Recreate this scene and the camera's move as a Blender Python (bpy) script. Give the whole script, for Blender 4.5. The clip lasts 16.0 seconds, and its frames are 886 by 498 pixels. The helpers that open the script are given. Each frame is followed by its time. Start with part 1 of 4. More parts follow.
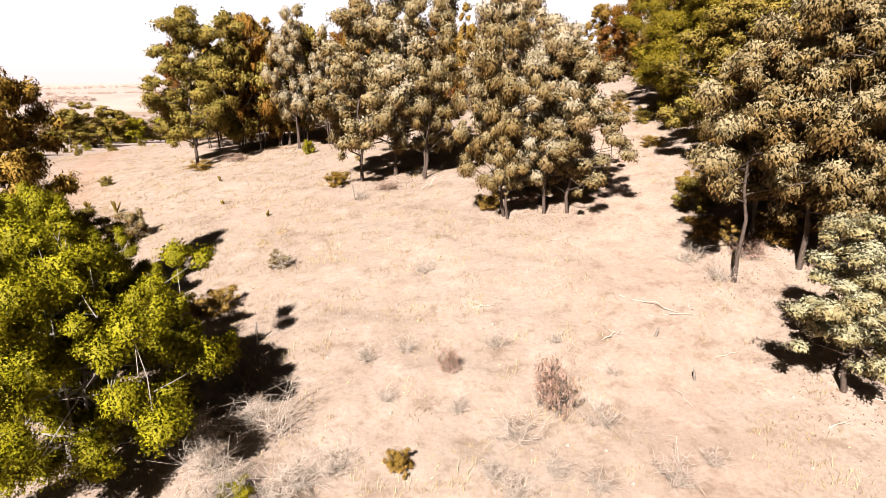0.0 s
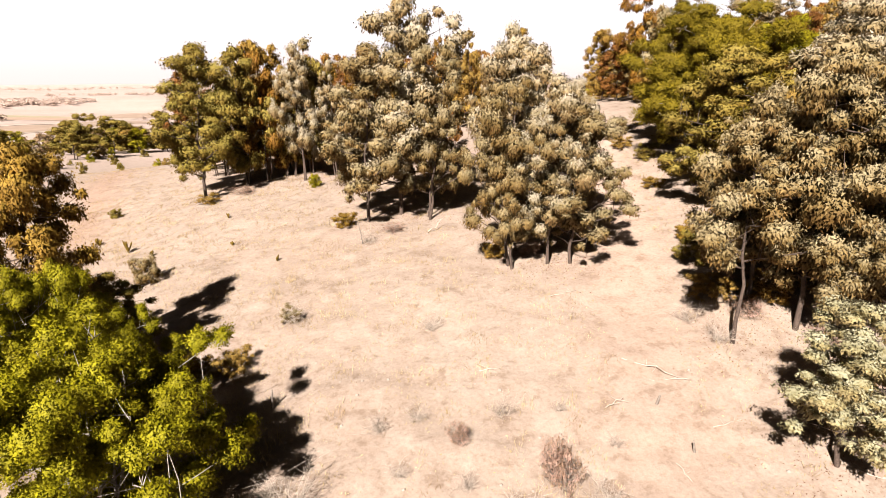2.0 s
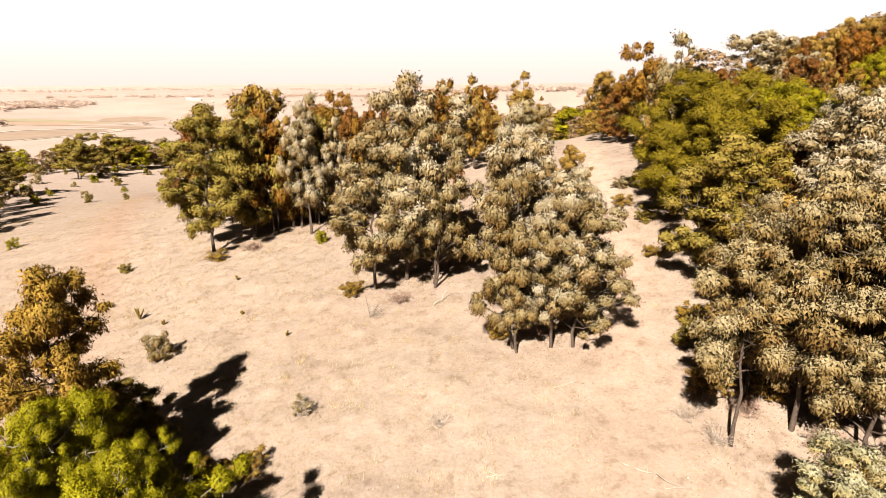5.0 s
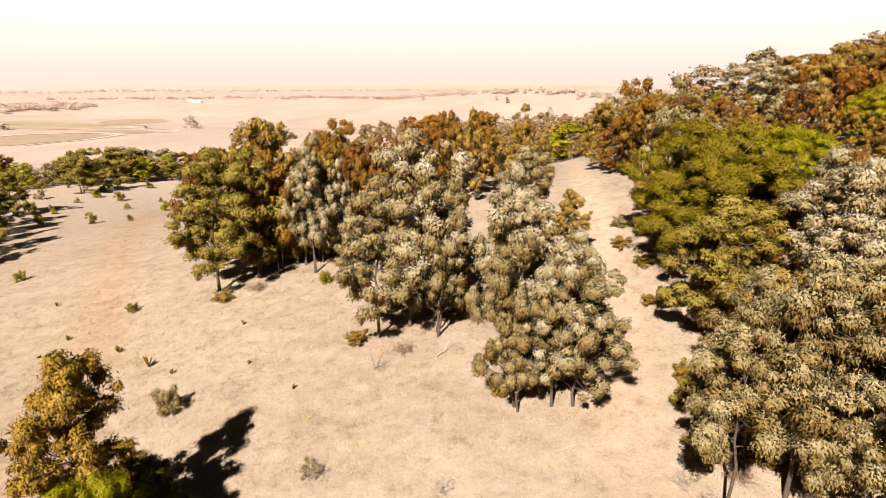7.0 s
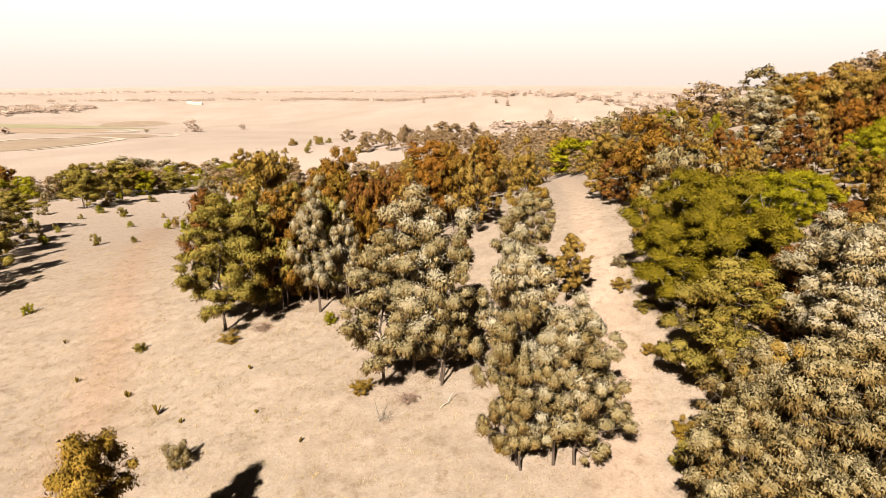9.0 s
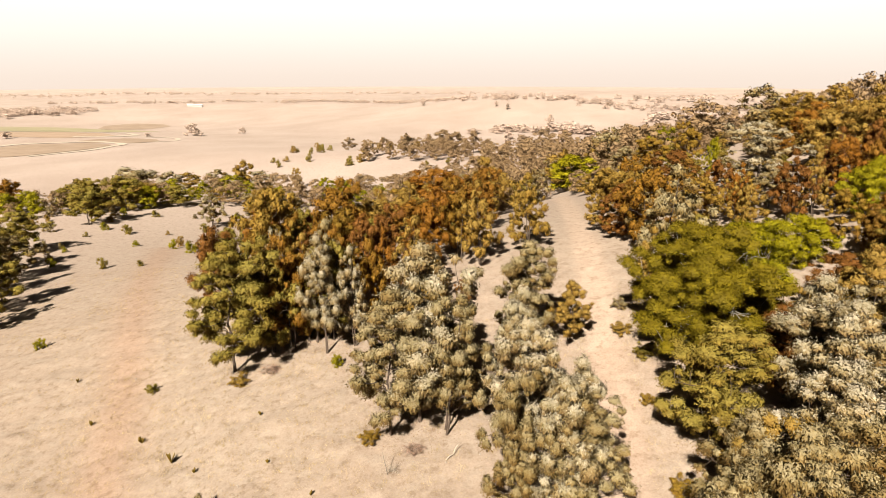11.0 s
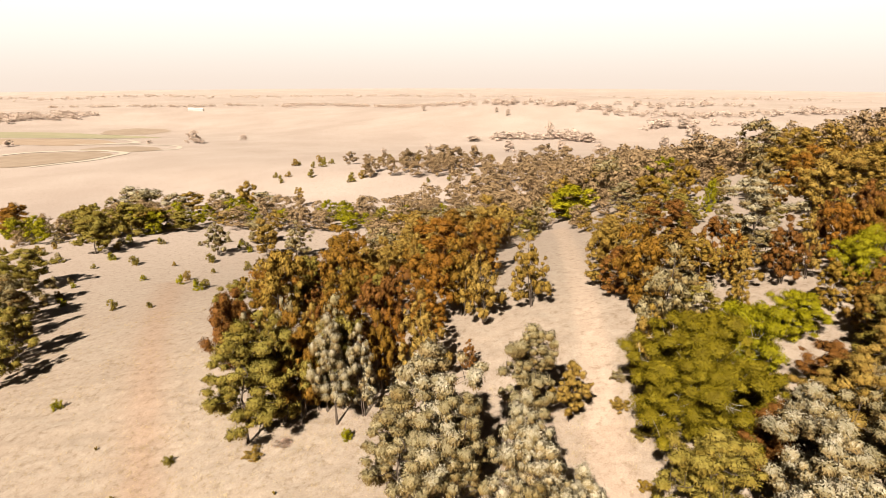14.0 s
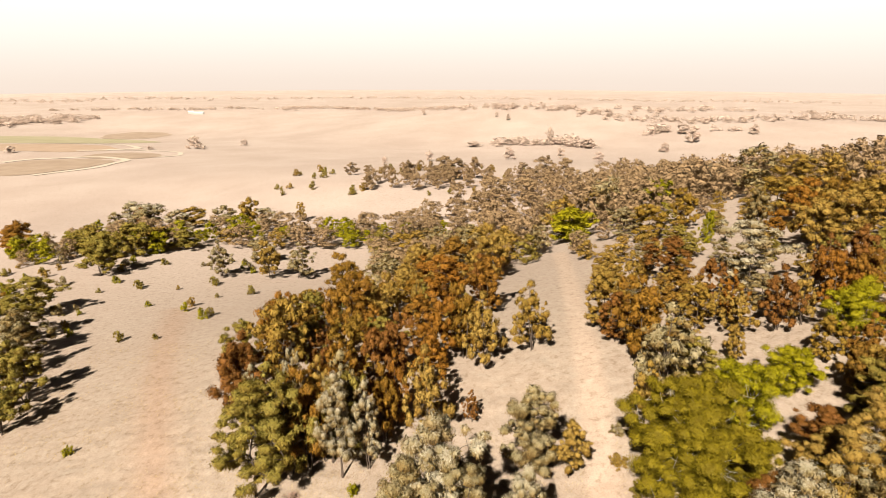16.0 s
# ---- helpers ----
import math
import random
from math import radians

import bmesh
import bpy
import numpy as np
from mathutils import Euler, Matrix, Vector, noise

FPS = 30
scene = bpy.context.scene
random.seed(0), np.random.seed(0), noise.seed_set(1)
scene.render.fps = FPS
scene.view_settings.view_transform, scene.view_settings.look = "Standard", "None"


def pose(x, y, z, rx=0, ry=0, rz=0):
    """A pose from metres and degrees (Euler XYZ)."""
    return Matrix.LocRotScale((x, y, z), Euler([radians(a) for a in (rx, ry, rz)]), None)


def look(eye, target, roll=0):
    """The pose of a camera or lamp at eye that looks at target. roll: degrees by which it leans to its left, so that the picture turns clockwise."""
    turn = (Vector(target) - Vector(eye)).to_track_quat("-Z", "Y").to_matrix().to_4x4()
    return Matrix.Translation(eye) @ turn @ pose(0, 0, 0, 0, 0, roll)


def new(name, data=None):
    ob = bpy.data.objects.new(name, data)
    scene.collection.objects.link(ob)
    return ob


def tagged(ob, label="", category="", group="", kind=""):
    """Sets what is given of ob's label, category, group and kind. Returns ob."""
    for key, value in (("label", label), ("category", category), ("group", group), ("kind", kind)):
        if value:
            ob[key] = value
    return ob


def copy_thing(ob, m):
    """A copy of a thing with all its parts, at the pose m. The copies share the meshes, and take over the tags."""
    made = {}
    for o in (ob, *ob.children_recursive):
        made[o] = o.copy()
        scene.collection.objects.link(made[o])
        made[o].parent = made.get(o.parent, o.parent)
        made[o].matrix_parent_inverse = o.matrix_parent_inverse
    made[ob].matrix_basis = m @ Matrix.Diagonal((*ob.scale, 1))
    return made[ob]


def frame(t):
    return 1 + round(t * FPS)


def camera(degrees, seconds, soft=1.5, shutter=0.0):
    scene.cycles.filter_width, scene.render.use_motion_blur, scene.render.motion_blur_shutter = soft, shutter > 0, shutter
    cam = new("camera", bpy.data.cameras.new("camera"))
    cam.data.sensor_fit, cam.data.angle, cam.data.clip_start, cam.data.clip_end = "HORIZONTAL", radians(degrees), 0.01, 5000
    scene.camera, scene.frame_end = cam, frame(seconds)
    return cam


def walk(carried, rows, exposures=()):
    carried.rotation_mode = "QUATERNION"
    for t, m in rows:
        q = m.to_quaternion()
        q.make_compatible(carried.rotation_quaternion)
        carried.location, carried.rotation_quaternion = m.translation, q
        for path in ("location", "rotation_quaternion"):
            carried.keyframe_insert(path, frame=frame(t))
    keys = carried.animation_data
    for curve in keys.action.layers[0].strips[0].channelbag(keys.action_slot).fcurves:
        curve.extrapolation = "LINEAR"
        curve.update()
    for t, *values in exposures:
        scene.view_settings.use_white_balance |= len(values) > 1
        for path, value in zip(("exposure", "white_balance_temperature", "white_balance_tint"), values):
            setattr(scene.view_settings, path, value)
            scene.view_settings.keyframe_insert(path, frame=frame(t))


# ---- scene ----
# The camera: a drone that climbs almost straight up, looking slightly down.
cam = camera(72.0, 16.0, soft=0.6)
EYE, DOWN = 12.0, 16.33
ROWS = [
    (0.0, 0.000, -0.000, 0.000),
    (0.5, -0.108, -0.072, 0.851),
    (1.0, -0.275, -0.120, 1.724),
    (1.5, -0.375, -0.126, 2.579),
    (2.0, -0.416, -0.090, 3.421),
    (2.5, -0.435, -0.031, 4.344),
    (3.0, -0.535, 0.045, 5.204),
    (3.5, -0.582, 0.168, 6.176),
    (4.0, -0.690, 0.279, 7.128),
    (6.5, -0.980, 0.599, 12.564),
    (7.0, -1.062, 0.648, 13.630),
    (7.5, -1.168, 0.736, 14.769),
    (8.0, -1.243, 0.840, 15.805),
    (8.5, -1.267, 0.944, 17.015),
    (9.0, -1.374, 0.934, 18.177),
    (11.5, -1.967, 0.630, 24.767),
    (12.0, -2.106, 0.624, 26.192),
    (12.5, -2.253, 0.659, 27.756),
    (13.0, -2.343, 0.694, 29.393),
    (13.5, -2.407, 0.674, 31.088),
    (14.0, -2.487, 0.646, 32.746),
    (14.5, -2.534, 0.661, 34.527),
    (15.0, -2.643, 0.722, 36.280),
    (15.5, -2.759, 0.824, 38.136),
    (16.0, -2.866, 0.884, 40.000),
]
walk(cam, [(t, pose(x, y, EYE + z, 90 - DOWN, 0, 0)) for t, x, y, z in ROWS], [(0.0, 1.77, 6250, 17), (4.0, 1.75, 6650, 15), (7.0, 1.57, 6900, 11), (16.0, 1.5, 6880, 9)])

# ---- light ----
SUN_AZ, SUN_EL = 200.0, 40.0   # compass degrees of the sun, clockwise from ahead (+y), and its height
world = bpy.data.worlds.new("sky")
scene.world = world
world.use_nodes = True
wt = world.node_tree
sky = wt.nodes.new("ShaderNodeTexSky")
sky.sky_type, sky.sun_disc = "NISHITA", False
sky.sun_elevation, sky.sun_rotation = radians(SUN_EL), radians(SUN_AZ)
sky.dust_density, sky.air_density, sky.ozone_density = 8.0, 0.35, 0.3
wt.nodes["Background"].inputs[1].default_value = 0.001
wt.links.new(sky.outputs[0], wt.nodes["Background"].inputs[0])
sun_data = bpy.data.lights.new("sun", "SUN")
sun_data.energy, sun_data.angle, sun_data.color = 5.0, radians(0.55), (1.0, 0.93, 0.82)
sun = new("sun", sun_data)
az, el = radians(SUN_AZ), radians(SUN_EL)
sun.matrix_world = look((math.sin(az) * math.cos(el) * 100, math.cos(az) * math.cos(el) * 100, math.sin(el) * 100), (0, 0, 0))

# ---- materials ----
def material(name, rough=0.8):
    m = bpy.data.materials.new(name)
    m.use_nodes = True
    b = m.node_tree.nodes["Principled BSDF"]
    b.inputs["Roughness"].default_value = rough
    b.inputs["Specular IOR Level"].default_value = 0.2
    return m, m.node_tree, b


def noise_node(nt, scale, detail=4.0, rough=0.6, coord="Object"):
    c = nt.nodes.new("ShaderNodeTexCoord")
    n = nt.nodes.new("ShaderNodeTexNoise")
    n.inputs["Scale"].default_value, n.inputs["Detail"].default_value, n.inputs["Roughness"].default_value = scale, detail, rough
    nt.links.new(c.outputs[coord], n.inputs["Vector"])
    return n.outputs["Fac"]


def ramp(nt, fac, *stops):
    r = nt.nodes.new("ShaderNodeValToRGB")
    e = r.color_ramp.elements
    while len(e) < len(stops):
        e.new(0.5)
    for k, (p, c) in zip(e, stops):
        k.position, k.color = p, (*c, 1) if len(c) == 3 else c
    nt.links.new(fac, r.inputs[0])
    return r.outputs[0]


def mix(nt, fac, a, b, mode="MIX"):
    n = nt.nodes.new("ShaderNodeMix")
    n.data_type, n.blend_type = "RGBA", mode
    for value, slot in ((fac, 0), (a, 6), (b, 7)):
        if isinstance(value, (int, float)):
            n.inputs[slot].default_value = value
        elif isinstance(value, tuple):
            n.inputs[slot].default_value = (*value, 1)
        else:
            nt.links.new(value, n.inputs[slot])
    return n.outputs[2]


def bump(nt, b, height, strength, distance):
    n = nt.nodes.new("ShaderNodeBump")
    n.inputs["Strength"].default_value, n.inputs["Distance"].default_value = strength, distance
    nt.links.new(height, n.inputs["Height"])
    nt.links.new(n.outputs[0], b.inputs["Normal"])


def bark(name, dark, light):
    m, nt, b = material(name, 0.9)
    f = noise_node(nt, 6.0, 6.0, 0.7)
    nt.links.new(ramp(nt, f, (0.3, dark), (0.7, light)), b.inputs["Base Color"])
    bump(nt, b, f, 0.6, 0.03)
    return m


def foliage(name, tints, through_light=0.06, shade_depth=0.0, patchy=1.0):
    """Leaves: one tint a tree and leaf by leaf shifts, browner low leaves and paler tips with clump shade painted into
    the colour, with light that passes through.
    """
    m, nt, b = material(name, 0.65)
    info = nt.nodes.new("ShaderNodeObjectInfo")
    geo = nt.nodes.new("ShaderNodeNewGeometry")
    steps = [(i / max(1, len(tints) - 1), c) for i, c in enumerate(tints)]
    tree = ramp(nt, info.outputs["Random"], *steps)
    patch = noise_node(nt, 0.9, 4.0, 0.65)
    tree = mix(nt, patchy, tree, ramp(nt, patch, (0.34, (0.6, 0.55, 0.36)), (0.5, (0.9, 0.88, 0.82)), (0.68, (1.25, 1.2, 1.15))), "MULTIPLY")
    leaf = ramp(nt, geo.outputs["Random Per Island"], (0.0, (0.84, 0.83, 0.8)), (0.6, (0.97, 0.97, 0.95)), (1.0, (1.14, 1.13, 1.12)))
    col = mix(nt, 1.0, tree, leaf, "MULTIPLY")
    if shade_depth:
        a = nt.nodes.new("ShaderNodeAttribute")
        a.attribute_name = "clump_shade"
        # Shade within clumps put into leaf colour: dark brown low, pale on top.
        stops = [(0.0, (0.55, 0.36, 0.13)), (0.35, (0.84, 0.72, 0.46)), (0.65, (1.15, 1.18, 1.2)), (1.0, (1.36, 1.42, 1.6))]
        col = mix(nt, 1.0, col, ramp(nt, a.outputs["Fac"], *[(u, tuple(1 + (k - 1) * shade_depth for k in c)) for u, c in stops]), "MULTIPLY")
    nt.links.new(col, b.inputs["Base Color"])
    b.inputs["Specular IOR Level"].default_value = 0.12
    tr = nt.nodes.new("ShaderNodeBsdfTranslucent")
    nt.links.new(col, tr.inputs["Color"])
    ms = nt.nodes.new("ShaderNodeMixShader")
    ms.inputs[0].default_value = through_light
    nt.links.new(b.outputs[0], ms.inputs[1])
    nt.links.new(tr.outputs[0], ms.inputs[2])
    nt.links.new(ms.outputs[0], nt.nodes["Material Output"].inputs[0])
    return m


BARK_DARK = bark("dark_bark", (0.025, 0.018, 0.014), (0.11, 0.08, 0.062))
BARK_GREY = bark("grey_bark", (0.088, 0.0715, 0.0605), (0.231, 0.198, 0.165))
BARK_PALE = bark("pale_bark", (0.193, 0.165, 0.138), (0.374, 0.341, 0.297))
DEAD = bark("bleached_twigs", (0.29, 0.24, 0.195), (0.44, 0.38, 0.32))
LEAF = {
    "grey": foliage("grey_green_leaves", [(0.192, 0.154, 0.085), (0.222, 0.181, 0.105), (0.18, 0.136, 0.065)], shade_depth=0.85, patchy=0.75),
    "pale": foliage("silver_green_leaves", [(0.255, 0.218, 0.152), (0.282, 0.241, 0.176)], shade_depth=0.85, patchy=0.7),
    "dark": foliage("dark_green_leaves", [(0.168, 0.133, 0.0266), (0.188, 0.144, 0.0304)], shade_depth=0.6, patchy=0.6),
    "brown": foliage("browned_leaves", [(0.189, 0.0895, 0.0108), (0.166, 0.1, 0.0144), (0.199, 0.082, 0.0101), (0.166, 0.0931, 0.0163)], shade_depth=0.35, patchy=0.6),
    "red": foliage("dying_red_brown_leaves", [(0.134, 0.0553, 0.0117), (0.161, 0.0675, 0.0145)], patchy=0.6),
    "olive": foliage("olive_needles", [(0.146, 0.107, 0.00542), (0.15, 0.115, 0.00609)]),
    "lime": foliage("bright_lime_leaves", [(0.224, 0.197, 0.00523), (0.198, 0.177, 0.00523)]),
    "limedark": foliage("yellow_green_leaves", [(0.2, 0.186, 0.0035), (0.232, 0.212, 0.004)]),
    "dusty": foliage("dusty_brown_green_leaves", [(0.214, 0.135, 0.0266), (0.243, 0.157, 0.0398), (0.2, 0.123, 0.0176)], shade_depth=0.5, patchy=0.6),
    "silver": foliage("silvery_young_leaves", [(0.27, 0.256, 0.16), (0.288, 0.272, 0.178)], shade_depth=0.7, patchy=0.6),
    "sage": foliage("sage_green_leaves", [(0.204, 0.179, 0.0701), (0.22, 0.196, 0.0829)], shade_depth=0.9),
    # Haze over the far slope is painted into this leaf colour.
    "farwood": foliage("far_hazed_leaves", [(0.269, 0.187, 0.13), (0.241, 0.163, 0.0907), (0.263, 0.166, 0.0969)], 0.08, patchy=0.35),
    "straw": foliage("straw", [(0.372, 0.287, 0.165), (0.415, 0.335, 0.204)]),
    "husk": foliage("grey_dead_herbs", [(0.329, 0.244, 0.136), (0.381, 0.292, 0.173)]),
    "herb": foliage("brown_dead_herbs", [(0.20, 0.135, 0.08), (0.235, 0.17, 0.105)]),
    "rust": foliage("rust_brown_twigs", [(0.348, 0.234, 0.197), (0.315, 0.206, 0.162)]),
    "litter": foliage("red_brown_litter", [(0.122, 0.0559, 0.033), (0.143, 0.0698, 0.0385)]),
    # Scrub far out on the plain, with haze put into its base colour.
    "plain": foliage("haze_pale_scrub", [(0.53, 0.41, 0.352), (0.50, 0.382, 0.322)], 0.05, patchy=0.2),
}

# ---- land ----
def land(x, y):
    """Height of the ground: a spur that falls to a plain, as broad, middle and small swells."""
    z = -46.0 + 0 * x
    for xs, ys, size, swells in LAND:
        for cy, row in zip(ys, swells):
            for cx, a in zip(xs, row):
                z = z + a * np.exp(-((x - cx) ** 2 + (y - cy) ** 2) / size ** 2)
    return z


SMALL_SWELLS = ((-40, -20, 0, 20, 40), (15, 35, 55, 75, 95), 18, (
        (0.2, 0.0, -1.0, -2.2, -1.5),
        (-0.2, -1.1, 0.4, -1.2, 1.0),
        (-1.2, 1.0, -0.9, -0.2, -0.8),
        (0.1, 0.6, -0.2, 0.4, -0.6),
        (0.4, 0.1, 0.8, 0.8, -1.2),))
MIDDLE_SWELLS = ((-180, -120, -60, 0, 60, 120), (0, 60, 120, 180, 240, 310, 380), 60, (
        (-0.0, -1.0, 5.2, 7.2, -2.7, 5.1),
        (1.3, 4.8, 8.0, 3.0, 14.6, 12.2),
        (3.4, 6.2, 5.7, 10.3, 6.4, 10.4),
        (3.6, 5.8, 0.4, -3.0, 9.2, 16.2),
        (2.4, 3.7, 1.7, -3.2, 1.6, 4.9),
        (-0.9, -3.4, -1.9, 0.5, 2.3, 3.1),
        (-7.3, 0.4, 4.3, -0.4, -0.9, 0.2),))
BROAD_SWELLS = ((-600, -200, 200, 600), (-150, 400, 800, 1150, 1500), 330, (
        (8.4, -1.9, 45.1, 16.1),
        (-12.9, 17.8, 28.2, -17.7),
        (15.9, -3.7, -19.2, 26.3),
        (-29.2, -8.0, 46.0, 8.0),
        (8.5, 3.8, 4.2, -8.2),))
LAND = (SMALL_SWELLS, MIDDLE_SWELLS, BROAD_SWELLS,)


def track(y):
    """Middle of the dirt track, across, at a distance y ahead."""
    return np.interp(y, (-20, 25, 37, 45, 60, 75, 90, 110, 142, 170), (6, 9.5, 11.2, 13.4, 15.4, 17.6, 19.5, 22, 27, 31))


def graded(lo, hi, fine_lo, fine_hi, step, growth=1.12):
    """Spacing that is even in the middle and widens outwards."""
    v = list(np.arange(fine_lo, fine_hi, step))
    s = step
    while v[-1] < hi:
        s *= growth
        v.append(v[-1] + s)
    s = step
    while v[0] > lo:
        s *= growth
        v.insert(0, v[0] - s)
    return np.array(v)


def mesh_of(name, verts, faces, mat=None, smooth=False):
    me = bpy.data.meshes.new(name)
    me.from_pydata([tuple(v) for v in verts] if not isinstance(verts, np.ndarray) else verts.tolist(), [], faces if isinstance(faces, list) else faces.tolist())
    if mat:
        me.materials.append(mat)
    if smooth:
        me.shade_smooth()
    me.update()
    return me


def ripple(x, y):
    """Small unevenness of the ground: tussocks and soil."""
    r = np.random.RandomState(5)
    z = 0 * x
    for k in range(14):
        w = 0.5 + 0.28 * k
        a, p, q = r.uniform(0, 6.28), r.uniform(0, 6.28), r.uniform(0, 6.28)
        u, v = x * np.cos(a) + y * np.sin(a), y * np.cos(a) - x * np.sin(a)
        z = z + 0.05 / w * np.sin(w * u + p + 1.3 * np.sin(0.37 * w * v + q)) * np.cos(0.6 * w * v + q)
    far = np.clip(1.0 - (np.hypot(x, y - 40) - 60) / 60, 0, 1)
    return z * far


def ground_z(x, y):
    x, y = np.asarray(x, float), np.asarray(y, float)
    on = np.exp(-((x - track(y)) / 2.2) ** 2) * np.clip((y - 25) / 20, 0, 1)
    return land(x, y) + ripple(x, y) * (1 - 0.6 * on) - 0.12 * on


gx, gy = graded(-3600, 3600, -45, 50, 0.5, 1.1), graded(-500, 3500, 8, 80, 0.5, 1.07)
X, Y = np.meshgrid(gx, gy)
Z = ground_z(X, Y)
nx, ny = len(gx), len(gy)
idx = np.arange(nx * ny).reshape(ny, nx)
quads = np.stack([idx[:-1, :-1], idx[:-1, 1:], idx[1:, 1:], idx[1:, :-1]], -1).reshape(-1, 4)
EARTH, nt, b = material("dry_grass_and_earth", 0.95)
f1, f2, f3 = noise_node(nt, 0.05, 5.0), noise_node(nt, 0.6, 6.0, 0.7), noise_node(nt, 5.0, 6.0, 0.75)
base = ramp(nt, f1, (0.35, (0.241, 0.184, 0.144)), (0.65, (0.268, 0.218, 0.177)))
base = mix(nt, 0.55, base, ramp(nt, f2, (0.3, (0.268, 0.221, 0.18)), (0.46, (0.235, 0.178, 0.139)), (0.6, (0.279, 0.226, 0.184)), (0.75, (0.224, 0.187, 0.155))))
def attribute(nt, name):
    a = nt.nodes.new("ShaderNodeAttribute")
    a.attribute_name = name
    return a.outputs["Fac"]


# Ground pales with distance: haze mixed into the dry grass colour.
base = mix(nt, attribute(nt, "pasture_haze"), base, ramp(nt, noise_node(nt, 0.012, 6.0), (0.35, (0.30, 0.236, 0.204)), (0.65, (0.35, 0.284, 0.25))))
base = mix(nt, attribute(nt, "bare"), base, ramp(nt, f2, (0.3, (0.30, 0.222, 0.173)), (0.7, (0.352, 0.275, 0.22))))
base = mix(nt, attribute(nt, "red_soil"), base, ramp(nt, f2, (0.3, (0.242, 0.165, 0.121)), (0.7, (0.275, 0.195, 0.149))))
base = mix(nt, 0.4, base, ramp(nt, f3, (0.32, (0.55, 0.49, 0.43)), (0.55, (1.08, 1.08, 1.06))), "MULTIPLY")
f4 = noise_node(nt, 0.95, 9.0, 0.72)
base = mix(nt, 0.75, base, ramp(nt, f4, (0.36, (0.66, 0.60, 0.54)), (0.46, (0.98, 0.97, 0.96)), (0.56, (1.03, 1.03, 1.03)), (0.68, (1.2, 1.2, 1.2))), "MULTIPLY")
nt.links.new(base, b.inputs["Base Color"])
bump(nt, b, f4, 0.5, 0.2)
ground = new("ground", mesh_of("ground", np.stack([X, Y, Z], -1).reshape(-1, 3), quads, EARTH, True))
for name, values in (
    ("bare", 0.85 * np.exp(-((X - track(Y)) / 2.0) ** 4) * np.clip((Y - 30) / 15, 0, 1) * (Y < 175) ),
    ("red_soil", 0.9 * np.exp(-((X - np.interp(Y, (20, 41, 48, 60, 76, 110, 155), (-26, -30, -32.8, -37, -44, -58, -74))) / 3.2) ** 2) * (Y < 150) + 0.35 * np.exp(-((X - track(Y)) / 3.0) ** 2) * (Y < 60)),
    ("pasture_haze", np.clip((Y + 0.25 * np.abs(X) - 95) / 200, 0, 1)),
):
    ground.data.attributes.new(name, "FLOAT", "POINT").data.foreach_set("value", np.clip(values, 0, 1).ravel().astype(np.float32))
tagged(ground, "dry peach-coloured grass and bare earth over a hill and plain", "ground", kind="structure")

# ---- plants ----
class Shape:
    """Collects tubes and leaves of one mesh."""
    def __init__(self):
        self.v, self.f, self.n = [], [], 0

    def tube(self, path, radii, sides=6):
        path = [Vector(p) for p in path]
        base = self.n
        for i, (p, r) in enumerate(zip(path, radii)):
            d = (path[min(i + 1, len(path) - 1)] - path[max(i - 1, 0)]).normalized()
            a = d.orthogonal().normalized()
            c = d.cross(a)
            for k in range(sides):
                w = 2 * math.pi * k / sides
                self.v.append(tuple(p + (a * math.cos(w) + c * math.sin(w)) * r))
        for i in range(len(path) - 1):
            for k in range(sides):
                q = (k + 1) % sides
                self.f.append((base + i * sides + k, base + i * sides + q, base + (i + 1) * sides + q, base + (i + 1) * sides + k))
        self.f.append(tuple(base + (len(path) - 1) * sides + k for k in range(sides)))
        self.n += len(path) * sides

    def mesh(self, name, mat):
        return mesh_of(name, self.v, self.f, mat, True)


def bent(rng, a, b, n, wobble, sag=0.0):
    """A crooked line from a to b."""
    a, b = np.array(a, float), np.array(b, float)
    out = []
    for i in range(n + 1):
        u = i / n
        p = a + (b - a) * u
        if 0 < i < n:
            p = p + rng.normal(0, wobble, 3) * np.linalg.norm(b - a)
        p[2] += sag * math.sin(math.pi * u) * np.linalg.norm(b - a)
        out.append(p)
    return out


